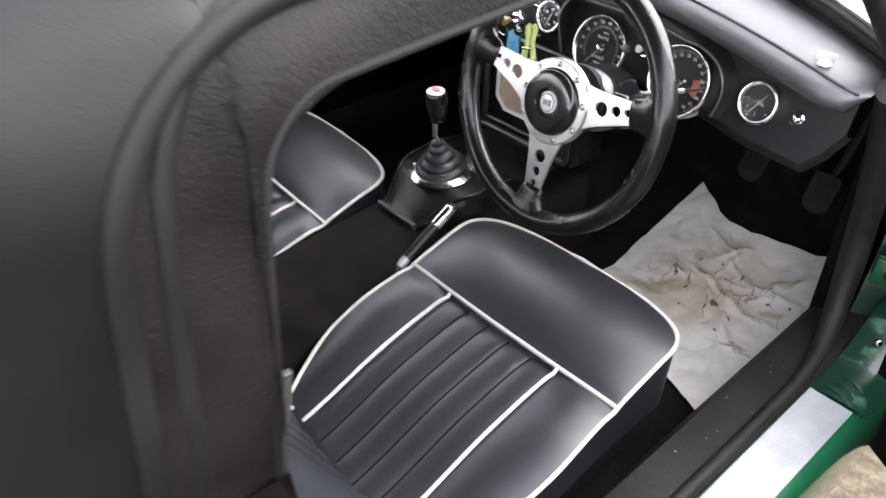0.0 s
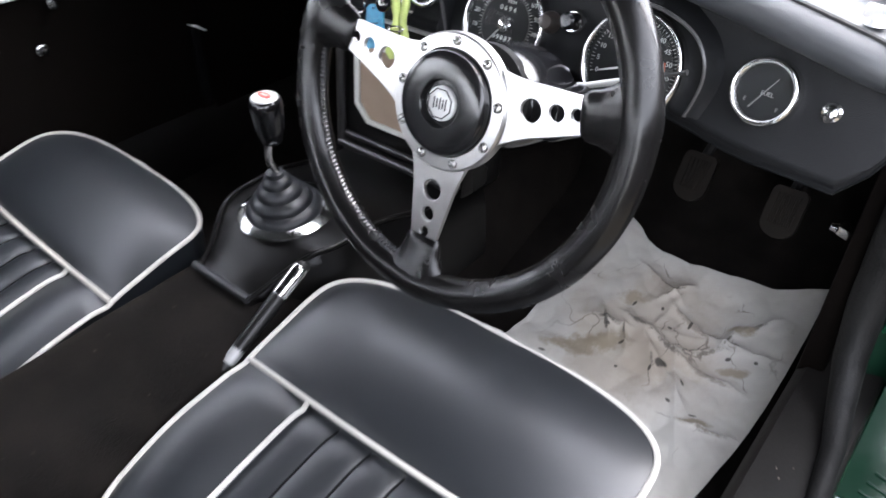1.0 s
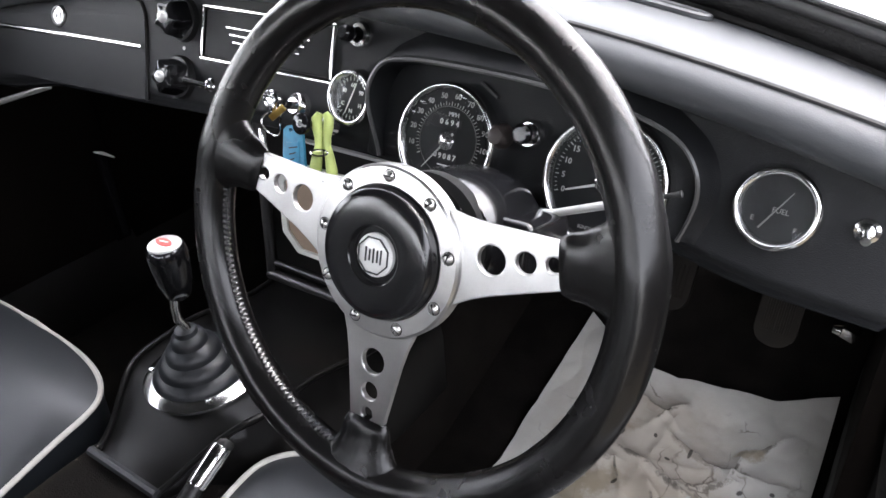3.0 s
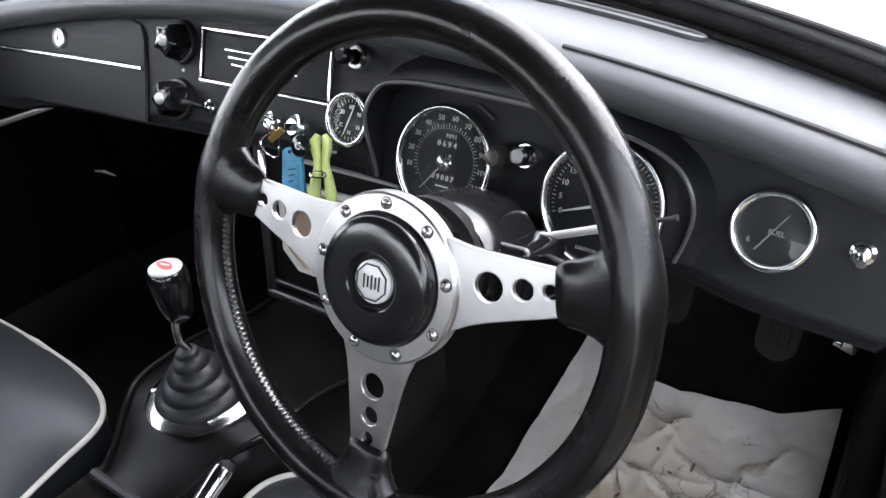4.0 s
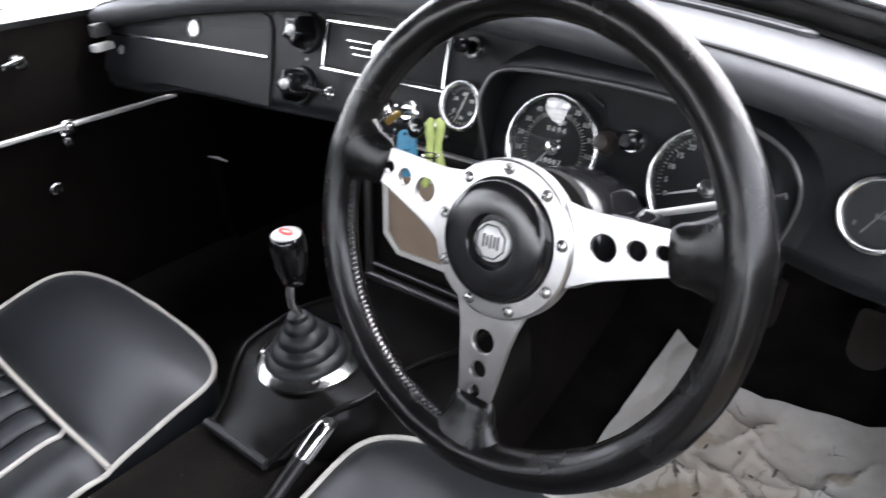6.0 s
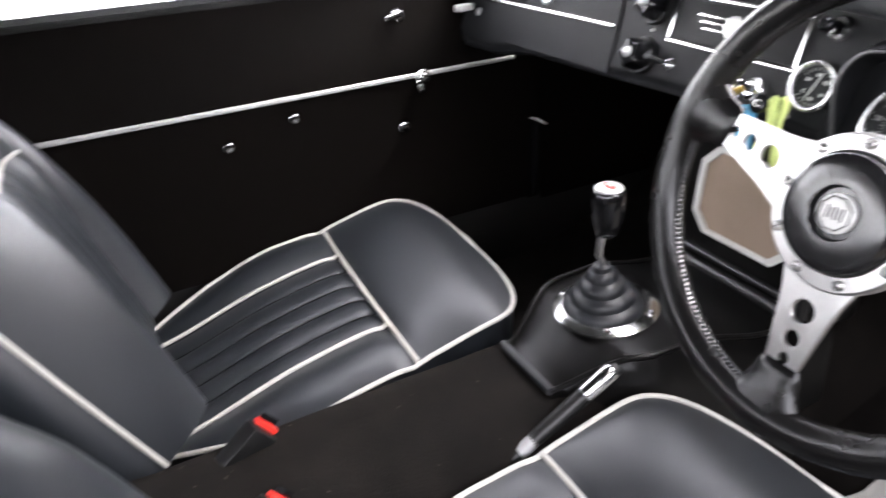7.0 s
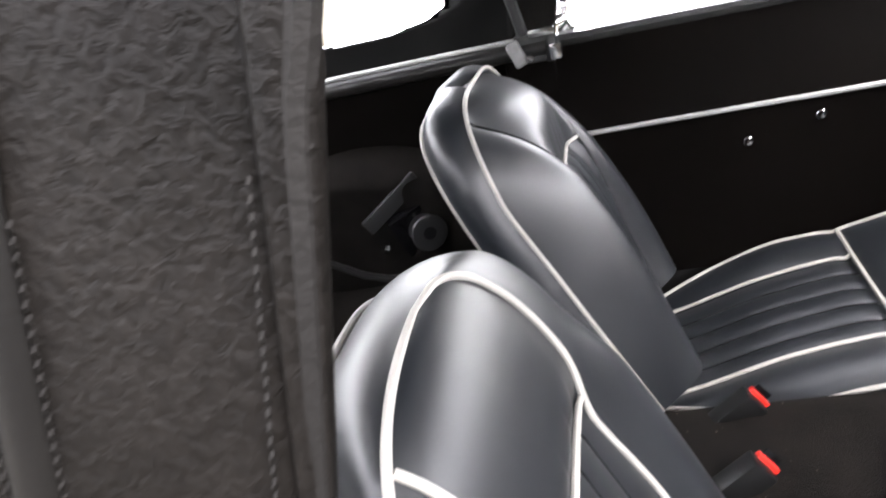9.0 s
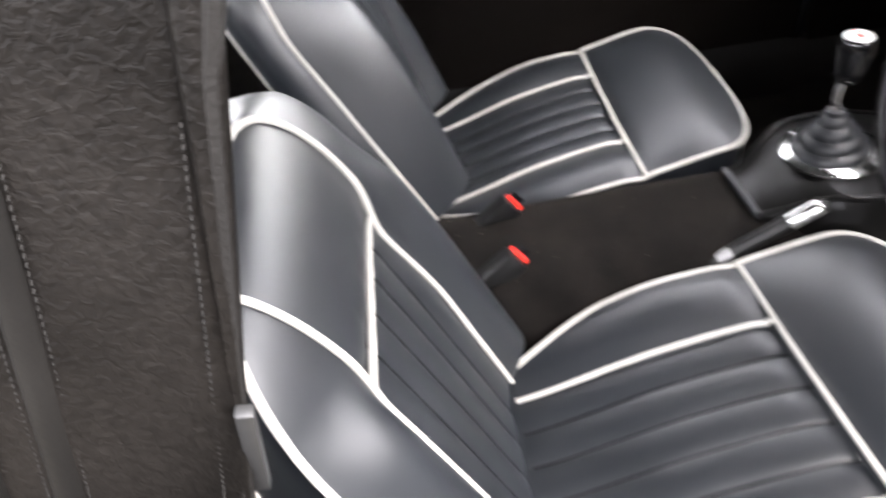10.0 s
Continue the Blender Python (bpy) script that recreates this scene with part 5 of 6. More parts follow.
def pad_mesh(outline, height, n_rows, cols, place, depth, flare=0.0, puff=0.0):
    """A stuffed pad: top grid, boxing down its sides, flat underside. place(x, h, z) gives the point."""
    bm = bmesh.new()
    rows = []
    for t in lin(0, 0.9999, n_rows):
        w, h = outline(t)
        rows.append([bm.verts.new(place(c * w, h, height(c * w, h))) for c in cols])
    for r, s in zip(rows, rows[1:]):
        for k in range(len(cols) - 1):
            bm.faces.new((r[k], r[k + 1], s[k + 1], s[k]))
    rim2 = [(t, -1) for t in lin(0, 0.9999, n_rows)] + [(t, 1) for t in reversed(lin(0, 0.9999, n_rows))]
    base = []
    for d in lin(0, 1, 9):
        swell = puff * math.sin(math.pi * d) ** 0.8
        line = []
        for t, s in rim2:
            w, h = outline(t)
            line.append(bm.verts.new(place(s * w * (1 + flare * d) + s * swell * min(1.0, w / 0.12), h + flare * d * 0.1 * (1 if t > 0.6 else 0) + swell * smoothstep(0.5, 0.95, t), height(s * w, h) * (1 - d) - depth * d)))
        base.append(line)
    for a, b in zip(base, base[1:]):
        for k in range(len(a)):
            j = (k + 1) % len(a)
            bm.faces.new((a[k], a[j], b[j], b[k]))
    bm.faces.new(base[-1])
    bmesh.ops.remove_doubles(bm, verts=bm.verts[:], dist=0.0004)
    return bm


COLS = sorted(set([round(-1 + 2 * i / 170, 4) for i in range(171)]))
BW, BL = 0.216, 0.487
BJH = 0.312                # height of the back's fluted panel


BACK = {"top": BL}


def back_w(h):
    if h < 0.25:
        return BW - 0.008 * (h / 0.25) ** 2
    return (BW - 0.008) * max(0.0001, 1 - min(1.0, (h - 0.25) / (BACK["top"] - 0.25)) ** BACK["round"]) ** (1 / BACK["round"])


def back_outline(t):
    if t < 0.45:
        h = t / 0.45 * 0.25
        return back_w(h), h
    a = (t - 0.45) / 0.55 * math.pi / 2
    p = 2 / BACK["round"]
    return (BW - 0.008) * max(0.0, math.cos(a)) ** p, 0.25 + (BACK["top"] - 0.25) * math.sin(a) ** p


def edge_dip(h):
    return 0.006 - 0.062 * min(h, 0.34) + 0.10 * max(0.0, h - 0.36)


def back_z(x, h, crown, seams=True):
    """Depth of the backrest's face before the plane of its edge piping."""
    w = back_w(h)
    e = min(1.0, abs(x) / max(w, 0.04))
    k = smoothstep(0.12, 0.34, h) if BACK["ridge"] else smoothstep(BJH - 0.03, BJH + 0.05, h)
    bj, xr = BACK["half"], x - BACK["off"]
    reach = w - BACK["off"] if xr > 0 else w + BACK["off"]
    if abs(xr) < bj:
        low = crown + (groove(xr, bj, 5, 0.0036) if seams else 0.0)
    else:
        b = max(0.0, min(1.0, (abs(xr) - bj) / max(0.012, reach - bj)))
        low = (crown + 0.022 * math.sin(math.pi * min(1, b))) * (1 - b ** 2.6)
    if BACK["ridge"]:
        # the middle panel lies sunk between the bolsters
        sunk = smoothstep(0.30, 0.42, h)
        k = sunk + (k - sunk) * smoothstep(bj - 0.03, bj + 0.015, abs(xr))
    up = BACK["head"] * (1 - e ** 2.6)
    z = low * (1 - k) + up * k
    z *= (1 - max(0.0, min(1.0, (h - BACK["top"] + 0.11) / 0.11)) ** 2.5) ** 0.5
    z += edge_dip(h) * e ** 4
    z += BACK["belly"] * math.sin(math.pi * max(0.0, min(1.0, h / (BACK["top"] - 0.03)))) * (1 - e ** 4)
    end = BACK["top"] - 0.025
    if BACK["ridge"] and x > 0 and h < end:
        # full bolster standing proud of the panel beside it
        line = bj + (0.0 if h < BJH else (back_w(end) - 0.004 - bj) * ((h - BJH) / (end - BJH)) ** 1.45)
        if line < x < w:
            z += BACK["ridge"] * math.sin(math.pi * (x - line) / (w - line)) ** 0.8 * (1 - smoothstep(BJH, end, h)) ** 0.5
    if BACK["ridge"] and x < -bj:
        z += 0.9 * BACK["ridge"] * math.sin(math.pi * min(1.0, (-x - bj) / max(0.012, w - bj))) ** 0.8 * (1 - smoothstep(BJH, end, h)) ** 0.5
    if BACK["ridge"]:
        # the head rolls back towards its top
        z -= 0.032 * max(0.0, (h - 0.26) / (BACK["top"] - 0.26)) ** 1.4 * (1 - e ** 6)
    if seams and abs(xr) < bj:
        z -= 0.006 * math.exp(-((h - BJH) / 0.012) ** 2)
    return z


def build_seat(name, label, at, forward, toe, shift, crown, top, round_off, half, off, head, slump):
    """A bucket seat: at is the middle of the cushion's back edge on the floor of the car."""
    x0, y0 = at
    BACK["top"], BACK["round"], BACK["half"], BACK["off"], BACK["head"] = top, round_off, half, off, head
    BACK["ridge"], BACK["belly"] = (0.0, 0.003) if slump else (0.024, 0.018)
    seat = thing(name, label, "car seat", (x0, y0 + 0.25, 0.25), "bucket seats")

    def c_place(x, h, z):
        if x > JW:
            x += 0.012 * (x - JW) / (CW - JW) * math.exp(-((h - 0.20) / 0.08) ** 2)
        return Vector((x0 + x, y0 + h + toe * x, 0.452 + z))

    lean = radians(22.7)

    def squeeze(h):
        """How much the sat-out bolster narrows towards the top."""
        w = 0.207 * max(0.0, 1 - max(0.0, (h - 0.15) / (top - 0.149)) ** 2.5) ** 0.42
        return max(0.4, min(1.0, w / max(0.004, back_w(h))))

    def b_place(x, h, z):
        if slump and x > 0:
            x *= 1.03 + 0.08 * (1 - smoothstep(0.16, 0.38, h)) * smoothstep(half + off, 0.19, x)
            x *= 1 - 0.24 * smoothstep(0.22, 0.47, h) * smoothstep(0.0, 0.06, -z)
        if slump and x < 0:
            x *= squeeze(h - 0.02 * math.sin(math.pi * max(0.0, min(1.0, -z / 0.0751))) ** 0.8)
            z += slump * smoothstep(0.04, 0.15, -x) * max(0.0, min(1.0, (z + 0.074) / 0.074))
        return Vector((x0 + x + shift, y0 - 0.012 + forward - h * math.sin(lean) + z * math.cos(lean), 0.416 + h * math.cos(lean) + z * math.sin(lean)))

    cushion = put("cushion", pad_mesh(cushion_outline, cushion_z, 90, COLS, c_place, 0.105, -0.03), VINYL, seat, "fluted black vinyl cushion")
    ts = lin(0, 0.9999, 90)
    loop = [c_place(-cushion_outline(t)[0], cushion_outline(t)[1], cushion_z(-cushion_outline(t)[0], cushion_outline(t)[1]) + 0.001) for t in ts]
    loop += [c_place(cushion_outline(t)[0], cushion_outline(t)[1], cushion_z(cushion_outline(t)[0], cushion_outline(t)[1]) + 0.001) for t in reversed(ts[:-1])]
    put("edge_piping", tube(loop, 0.0034, segs=8), PIPING, cushion, "cream edge piping")
    cross = [c_place(x, CROSS + 0.004 * (abs(x) / CW) ** 2, cushion_z(x, CROSS + 0.001) + 0.0035) for x in lin(-CW + 0.003, CW - 0.003, 60)]
    put("cross_piping", tube(cross, 0.0033, segs=8), PIPING, cushion, "cream cross piping")
    for s in (1, -1):
        line = [c_place(s * JW, h, cushion_z(s * JW, h) + 0.004) for h in lin(0.0, CROSS, 40)]
        put("panel_piping", tube(line, 0.0032, segs=8), PIPING, cushion, "cream panel piping")
    for i in range(1, 5):
        x = -JW + 2 * JW * i / 5
        line = [c_place(x, h, cushion_z(x, h) + 0.0006) for h in lin(0.012, CROSS - 0.004, 40)]
        put("flute_seam", tube(line, 0.0016, segs=6), SEAM, cushion, "sunken dark seam")
    put("base", block((0.40, 0.46, 0.10), pose(x0, y0 + 0.26, 0.300), 0.015), SEAT_SHELL, seat, "black seat base")
    for s in (1, -1):
        put("runner", block((0.022, 0.50, 0.025), pose(x0 + s * 0.16, y0 + 0.25, 0.2335), 0.004), MATT_BLACK, seat, "black steel seat runner")
    back = put("backrest", pad_mesh(back_outline, lambda x, h: back_z(x, h, crown), 90, COLS, b_place, 0.075, -0.04, 0.008 if slump else 0.021), VINYL, seat, "fluted black vinyl backrest")
    wide = [(-back_outline(t)[0], back_outline(t)[1]) for t in ts] + [(back_outline(t)[0], back_outline(t)[1]) for t in reversed(ts[:-1])]
    rim = [(x, h, edge_dip(h) + 0.001) for x, h in wide]
    if slump:
        # on the sat-out side the piping runs in over the bolster
        inner = []
        for h in [0.44 * i / 60 for i in range(60)] + [0.44 + (top - 0.4401) * math.sin(math.pi / 2 * i / 30) for i in range(31)]:
            k = max(0.0, (h - 0.335) / (top - 0.335))
            head_x = 0.063 * (1 - min(1.0, k) ** 2.2) ** (1 / 2.2)
            x = (half - off) + (head_x / max(0.02, squeeze(h)) - (half - off)) * smoothstep(0.16, 0.335, h)
            inner.append((-x, h, back_z(-x, h, crown, False) + 0.002))
        rim = inner + [q for q in rim if q[0] > 0]
    put("edge_piping", tube([b_place(*q) for q in rim], 0.0032, segs=8), PIPING, back, "cream edge piping")
    put("rear_piping", tube([b_place(x * 0.962, h, -0.074) for x, h in wide], 0.0032, segs=8), PIPING, back, "cream rear edge piping")
    reach = half - (0.012 if slump else 0.0)
    sag = [(off + x, BJH + 0.012 * (1 - min(1.0, (x / half) ** 2))) for x in lin(-reach + 0.004, half, 40)]
    put("cross_piping", tube([b_place(x, h, back_z(x, h, crown, False) + 0.001) for x, h in sag], 0.0030, segs=8), PIPING, back, "cream cross piping")
    for i in range(1, 5):
        x = -half + 2 * half * i / 5
        line = [b_place(off + x, h, back_z(off + x, h, crown) + 0.0006) for h in lin(0.012, BJH + 0.012 * (1 - (x / half) ** 2) - 0.004, 40)]
        put("flute_seam", tube(line, 0.0012, segs=6), SEAM, back, "sunken dark seam")
    for s in ((1,) if slump else (1, -1)):
        end = BACK["top"] - 0.025
        line = []
        for h in lin(0.0, end, 70):
            inner = half + s * off
            x = s * (inner + (0.0 if h < BJH else (back_w(end) - 0.004 - inner) * ((h - BJH) / (end - BJH)) ** 1.45))
            line.append(b_place(x, h, back_z(x, h, crown, False) + (0.002 if slump or s > 0 else -0.0014)))
        cut = len(line) if slump else int(70 * BJH / end) + 1
        if slump or s > 0:
            put("panel_piping", tube(line[:cut], 0.0030, segs=8), PIPING, back, "cream panel piping")
        else:
            put("panel_seam", tube(line[:cut], 0.0016, segs=6), SEAM, back, "dark seam beside the panel")
        if not slump:
            put("head_seam", tube(line[cut - 1:], 0.0013, segs=6), SEAM, back, "dark seam below the headrest")
    return seat


build_seat("driver_seat", "black vinyl bucket seat with cream piping before the wheel", (0.331, -0.463), 0.0, 0.03, -0.028, 0.010, 0.474, 3.2, 0.108, 0.022, 0.027, 0.018)
build_seat("passenger_seat", "black vinyl bucket seat with cream piping beside the door", (-0.329, -0.512), 0.004, -0.03, -0.006, 0.034, 0.491, 4.0, 0.109, 0.0, 0.073, 0.0)


# ---- console, gear lever, handbrake ----
console = thing("centre_console", "black vinyl gear lever console with raised edge beads", "console", (0, 0.05, 0.46))


def con_top(y):
    return 0.474 + 0.040 * smoothstep(-0.09, 0.0, y) - 0.026 * smoothstep(0.07, 0.2, y)


def con_half(y):
    return 0.054 + 0.050 * smoothstep(-0.095, 0.03, y) + 0.010 * smoothstep(0.02, 0.2, y)


def con_pt(u, y):
    h, w = con_top(y), con_half(y)
    prof = [(-1.12, -0.14), (-1.10, -0.05), (-1.05, -0.018), (-0.98, -0.003), (-0.9, 0.0), (-0.5, 0.004), (0, 0.006), (0.5, 0.004), (0.9, 0.0), (0.98, -0.003), (1.05, -0.018), (1.10, -0.05), (1.12, -0.14)]
    a, b = prof[u]
    return Vector((w * a, y, h + b))


put("shell", sheet(con_pt, range(13), lin(-0.092, 0.30, 40)), CONSOLE_BLACK, console)
for s in (1, -1):
    put("edge_bead", tube([Vector((s * con_half(y) * 0.96, y, con_top(y) + 0.0015)) for y in lin(-0.092, 0.24, 34)], 0.0035, segs=8), CONSOLE_BLACK, console, "raised black edge bead")
put("rear_bead", tube([Vector((x, -0.092, con_top(-0.092) + 0.003)) for x in lin(-0.055, 0.055, 12)], 0.0055, segs=8), RUBBER, console, "grey rear edge bead")
# upright speaker housing under the dash
sm = pose(0.0, 0.25, 0.606, 90 - 6)
put("speaker_housing", block((0.25, 0.26, 0.10), sm @ pose(0, 0, -0.052), 0.012), CONSOLE_BLACK, console, "black speaker housing")
octo = [(-0.080, -0.036), (-0.056, -0.060), (0.056, -0.060), (0.080, -0.036), (0.080, 0.036), (0.056, 0.060), (-0.056, 0.060), (-0.080, 0.036)]
put("speaker_board", plate([(x * 0.97, y * 0.97) for x, y in octo], [], 0.004, sm @ pose(0, 0, 0.003)), BEIGE, console, "beige speaker board", smooth=False)
put("speaker_rim", plate([(x * 1.05, y * 1.05) for x, y in octo], [[(x * 0.93, y * 0.93) for x, y in octo]], 0.006, sm @ pose(0, 0, 0.006)), WHITE, console, "octagonal white speaker rim", smooth=False)
for s in (1, -1):
    put("side_bead", tube([sm @ Vector((s * 0.115, y, 0.002)) for y in lin(-0.109, 0.11, 10)], 0.0080, segs=12), FRAME_BLACK, console, "raised glossy bead")
put("foot_bead", tube([sm @ Vector((x, -0.112, 0.004)) for x in lin(-0.118, 0.118, 10)], 0.0080, segs=12), FRAME_BLACK, console, "raised glossy bead")
put("inner_bead", tube([sm @ Vector((x, -0.094, 0.001)) for x in lin(-0.108, 0.108, 10)], 0.0045, segs=10), FRAME_BLACK, console, "raised glossy bead")

gear = thing("gear_lever", "gear lever with black knob, rubber boot and chrome ring", "gear lever", (0, 0.025, 0.506))
GM = pose(-0.003, 0.028, con_top(0.03) + 0.007, 2)
put("chrome_ring", lathe([(0.046, 0.004), (0.048, 0.0065), (0.060, 0.0045), (0.066, 0.001), (0.066, -0.002)], GM @ Matrix.Diagonal((0.98, 1.0, 1, 1)), 48), CHROME, gear, "chrome boot ring")
boot = [(0.051, 0.0), (0.051, 0.007), (0.0485, 0.013), (0.044, 0.0165), (0.0405, 0.018), (0.0400, 0.022), (0.0375, 0.027), (0.0330, 0.030), (0.0295, 0.0315), (0.0290, 0.036), (0.0265, 0.041), (0.0215, 0.0445), (0.0195, 0.046), (0.0190, 0.051), (0.0165, 0.056), (0.0125, 0.0585), (0.0112, 0.064), (0.008, 0.066), (0, 0.066)]
put("rubber_boot", lathe(boot, GM @ pose(0, -0.004, 0, 3), 44), BOOT, gear, "stepped black rubber boot")
put("rod", tube([(0, 0.022, 0.575), (0.0, 0.018, 0.590), (-0.002, 0.013, 0.602), (0.0, 0.013, 0.618), (0.002, 0.016, 0.640)], 0.0048, segs=12), CHROME, gear, "chrome lever rod")
for i, a in enumerate((35, 145, 215, 325)):
    put("ring_screw", lathe([(0, 0.0035), (0.003, 0.003), (0.004, 0)], GM @ pose(0.057 * math.cos(radians(a)), 0.057 * math.sin(radians(a)), 0.005), 12), CHROME, gear)
KM = pose(0.003, 0.0185, 0.690, 2, 2)
put("knob", lathe([(0, -0.001), (0.016, -0.0015), (0.0185, -0.004), (0.0198, -0.012), (0.0196, -0.022), (0.0175, -0.042), (0.0145, -0.056), (0.0115, -0.062), (0.0055, -0.064), (0, -0.064)], KM, 36), GLOSS_BLACK, gear, "gloss black tapered gear knob")
put("knob_cap", lathe([(0, 0.0012), (0.0135, 0.0010), (0.0160, -0.0006), (0.0165, -0.0025)], KM, 32), SILVER, gear, "white and chrome knob cap")
put("cap_emblem", plate(ring(20, 0.0095), [], 0.0008, KM @ pose(0, 0, 0.0020) @ Matrix.Diagonal((1.1, 0.55, 1, 1))), RED, gear, "red emblem", smooth=False)
put("cap_bar", block((0.010, 0.0012, 0.0006), KM @ pose(0, 0.0004, 0.0022, 0, 0, 12), 0), WHITE, gear, smooth=False)

brake = thing("handbrake", "handbrake lever with black shaft and chrome grip", "handbrake", (0.08, -0.15, 0.43))
b0, b1 = Vector((0.0900, -0.173, 0.435)), Vector((0.0815, -0.020, 0.503))
ax = (b1 - b0).normalized()
put("shaft", tube([b0, b0.lerp(b1, 0.15), b0.lerp(b1, 0.35), b0.lerp(b1, 0.70)], [0.0060, 0.0080, 0.0096, 0.0104], segs=16), KNOB, brake, "black handbrake shaft")
put("grip", tube([b0.lerp(b1, 0.68), b0.lerp(b1, 0.70), b0.lerp(b1, 0.93), b0.lerp(b1, 0.95)], [0.0098, 0.0114, 0.0114, 0.0106], segs=20), CHROME, brake, "chrome grip")
put("tip", tube([b0.lerp(b1, 0.95), b0.lerp(b1, 0.985), b1], [0.0098, 0.0098, 0.0084], segs=14), MATT_BLACK, brake, "black end cap")
put("collar", tube([b0.lerp(b1, 0.10), b0.lerp(b1, 0.16), b0.lerp(b1, 0.24)], [0.0080, 0.0090, 0.0084], segs=14), LEVER_GREY, brake, "bright steel collar")
put("pivot", block((0.012, 0.05, 0.03), pose(0.0785, -0.185, 0.405), 0.004), SILVER, brake)


def buckle(at, turn):
    b = thing("belt_buckle", "black seat belt buckle with a red button beside the tunnel", "belt buckle", at, "belt buckles")
    m = pose(*at, -54, 0, turn)
    put("case", block((0.026, 0.036, 0.085), m @ pose(0.004, -0.004, -0.043), 0.005), KNOB, b)
    put("button", block((0.009, 0.031, 0.007), m @ pose(-0.003, 0.002, 0.0015, 0, 0, -8), 0.002), RED, b, "red release button")
    put("tongue", block((0.002, 0.024, 0.014), m @ pose(-0.006, 0.002, 0.006), 0.0006), GLOSS_BLACK, b)
    put("stalk", tube([m @ Vector((0, 0, -0.07)), m @ Vector((0, 0.005, -0.12)), m @ Vector((0, 0.02, -0.16))], 0.007, segs=8), MATT_BLACK, b)


buckle((-0.060, -0.402, 0.474), 8)
buckle((0.058, -0.417, 0.476), 8)

# ---- pedals and footwell ----
def pedal(x, y, z, label):
    p = thing("pedal", label, "pedal", (x, y, z - 0.04), "pedals")
    m = pose(x, y, z, 58)
    half_w2, top_h, low_h = 0.025, 0.036, 0.038
    pad = [(-half_w2, top_h - 0.006), (-half_w2 + 0.006, top_h), (half_w2 - 0.006, top_h), (half_w2, top_h - 0.006)]
    pad += [(half_w2 * math.cos(a), -0.016 - (low_h - 0.016) * math.sin(a)) for a in lin(0, math.pi, 13)]
    put("rubber_pad", plate(pad, [], 0.014, m @ pose(0, 0, 0.007)), PEDAL, p, "ribbed dark pedal rubber")
    rb = bmesh.new()
    for i in range(6):
        block((0.003, 0.046, 0.003), m @ pose(-0.015 + 0.006 * i, 0.004, 0.0078), 0.001, rb)
    put("rib", rb, PEDAL, p)
    put("arm", tube([m @ Vector((0, 0.02, -0.004)), m @ Vector((0, 0.06, -0.03)), m @ Vector((0, 0.20, -0.05))], 0.008, segs=8), MATT_BLACK, p)


pedal(0.495, 0.515, 0.470, "grey rubber brake pedal with upright ribs")
pedal(0.358, 0.520, 0.475, "grey rubber clutch pedal in the footwell")
stud = thing("kick_stud", "small chrome fitting on the driver's kick panel", "fitting", (0.585, 0.549, 0.45))
put("body", block((0.022, 0.018, 0.018), pose(0.574, 0.549, 0.456, 10, 20, 0), 0.004), CHROME, stud)
put("cap", lathe([(0, 0.010), (0.006, 0.009), (0.008, 0)], pose(0.564, 0.545, 0.457, 0, -90, 0), 14), CHROME, stud)

# crumpled paper laid in the driver's footwell
FRONT = [(0.586, 0.566), (0.548, 0.546), (0.520, 0.535), (0.475, 0.528), (0.434, 0.522), (0.380, 0.518), (0.335, 0.516), (0.305, 0.527), (0.285, 0.540), (0.255, 0.556), (0.226, 0.574)]
REAR = [(0.557, 0.098), (0.505, 0.118), (0.472, 0.128), (0.43, 0.12), (0.38, 0.10), (0.335, 0.08), (0.30, 0.06), (0.27, 0.06), (0.240, 0.06), (0.220, 0.06), (0.200, 0.06)]


def along(line, u):
    t = u * (len(line) - 1)
    k = min(int(t), len(line) - 2)
    return Vector(line[k]).lerp(Vector(line[k + 1]), t - k)


# ends, half width and painted darkness of the sharp creases
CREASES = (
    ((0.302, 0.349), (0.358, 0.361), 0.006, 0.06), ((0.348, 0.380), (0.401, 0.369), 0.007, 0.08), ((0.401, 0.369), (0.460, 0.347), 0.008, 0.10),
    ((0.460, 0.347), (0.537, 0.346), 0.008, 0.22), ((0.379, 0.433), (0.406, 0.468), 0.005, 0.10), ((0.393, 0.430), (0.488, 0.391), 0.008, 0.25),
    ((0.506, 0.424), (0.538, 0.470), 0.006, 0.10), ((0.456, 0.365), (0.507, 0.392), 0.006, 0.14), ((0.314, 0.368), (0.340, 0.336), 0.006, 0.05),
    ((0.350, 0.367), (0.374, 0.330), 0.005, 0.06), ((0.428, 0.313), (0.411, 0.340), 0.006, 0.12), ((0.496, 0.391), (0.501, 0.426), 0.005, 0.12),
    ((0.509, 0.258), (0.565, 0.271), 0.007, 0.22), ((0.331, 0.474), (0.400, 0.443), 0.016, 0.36))


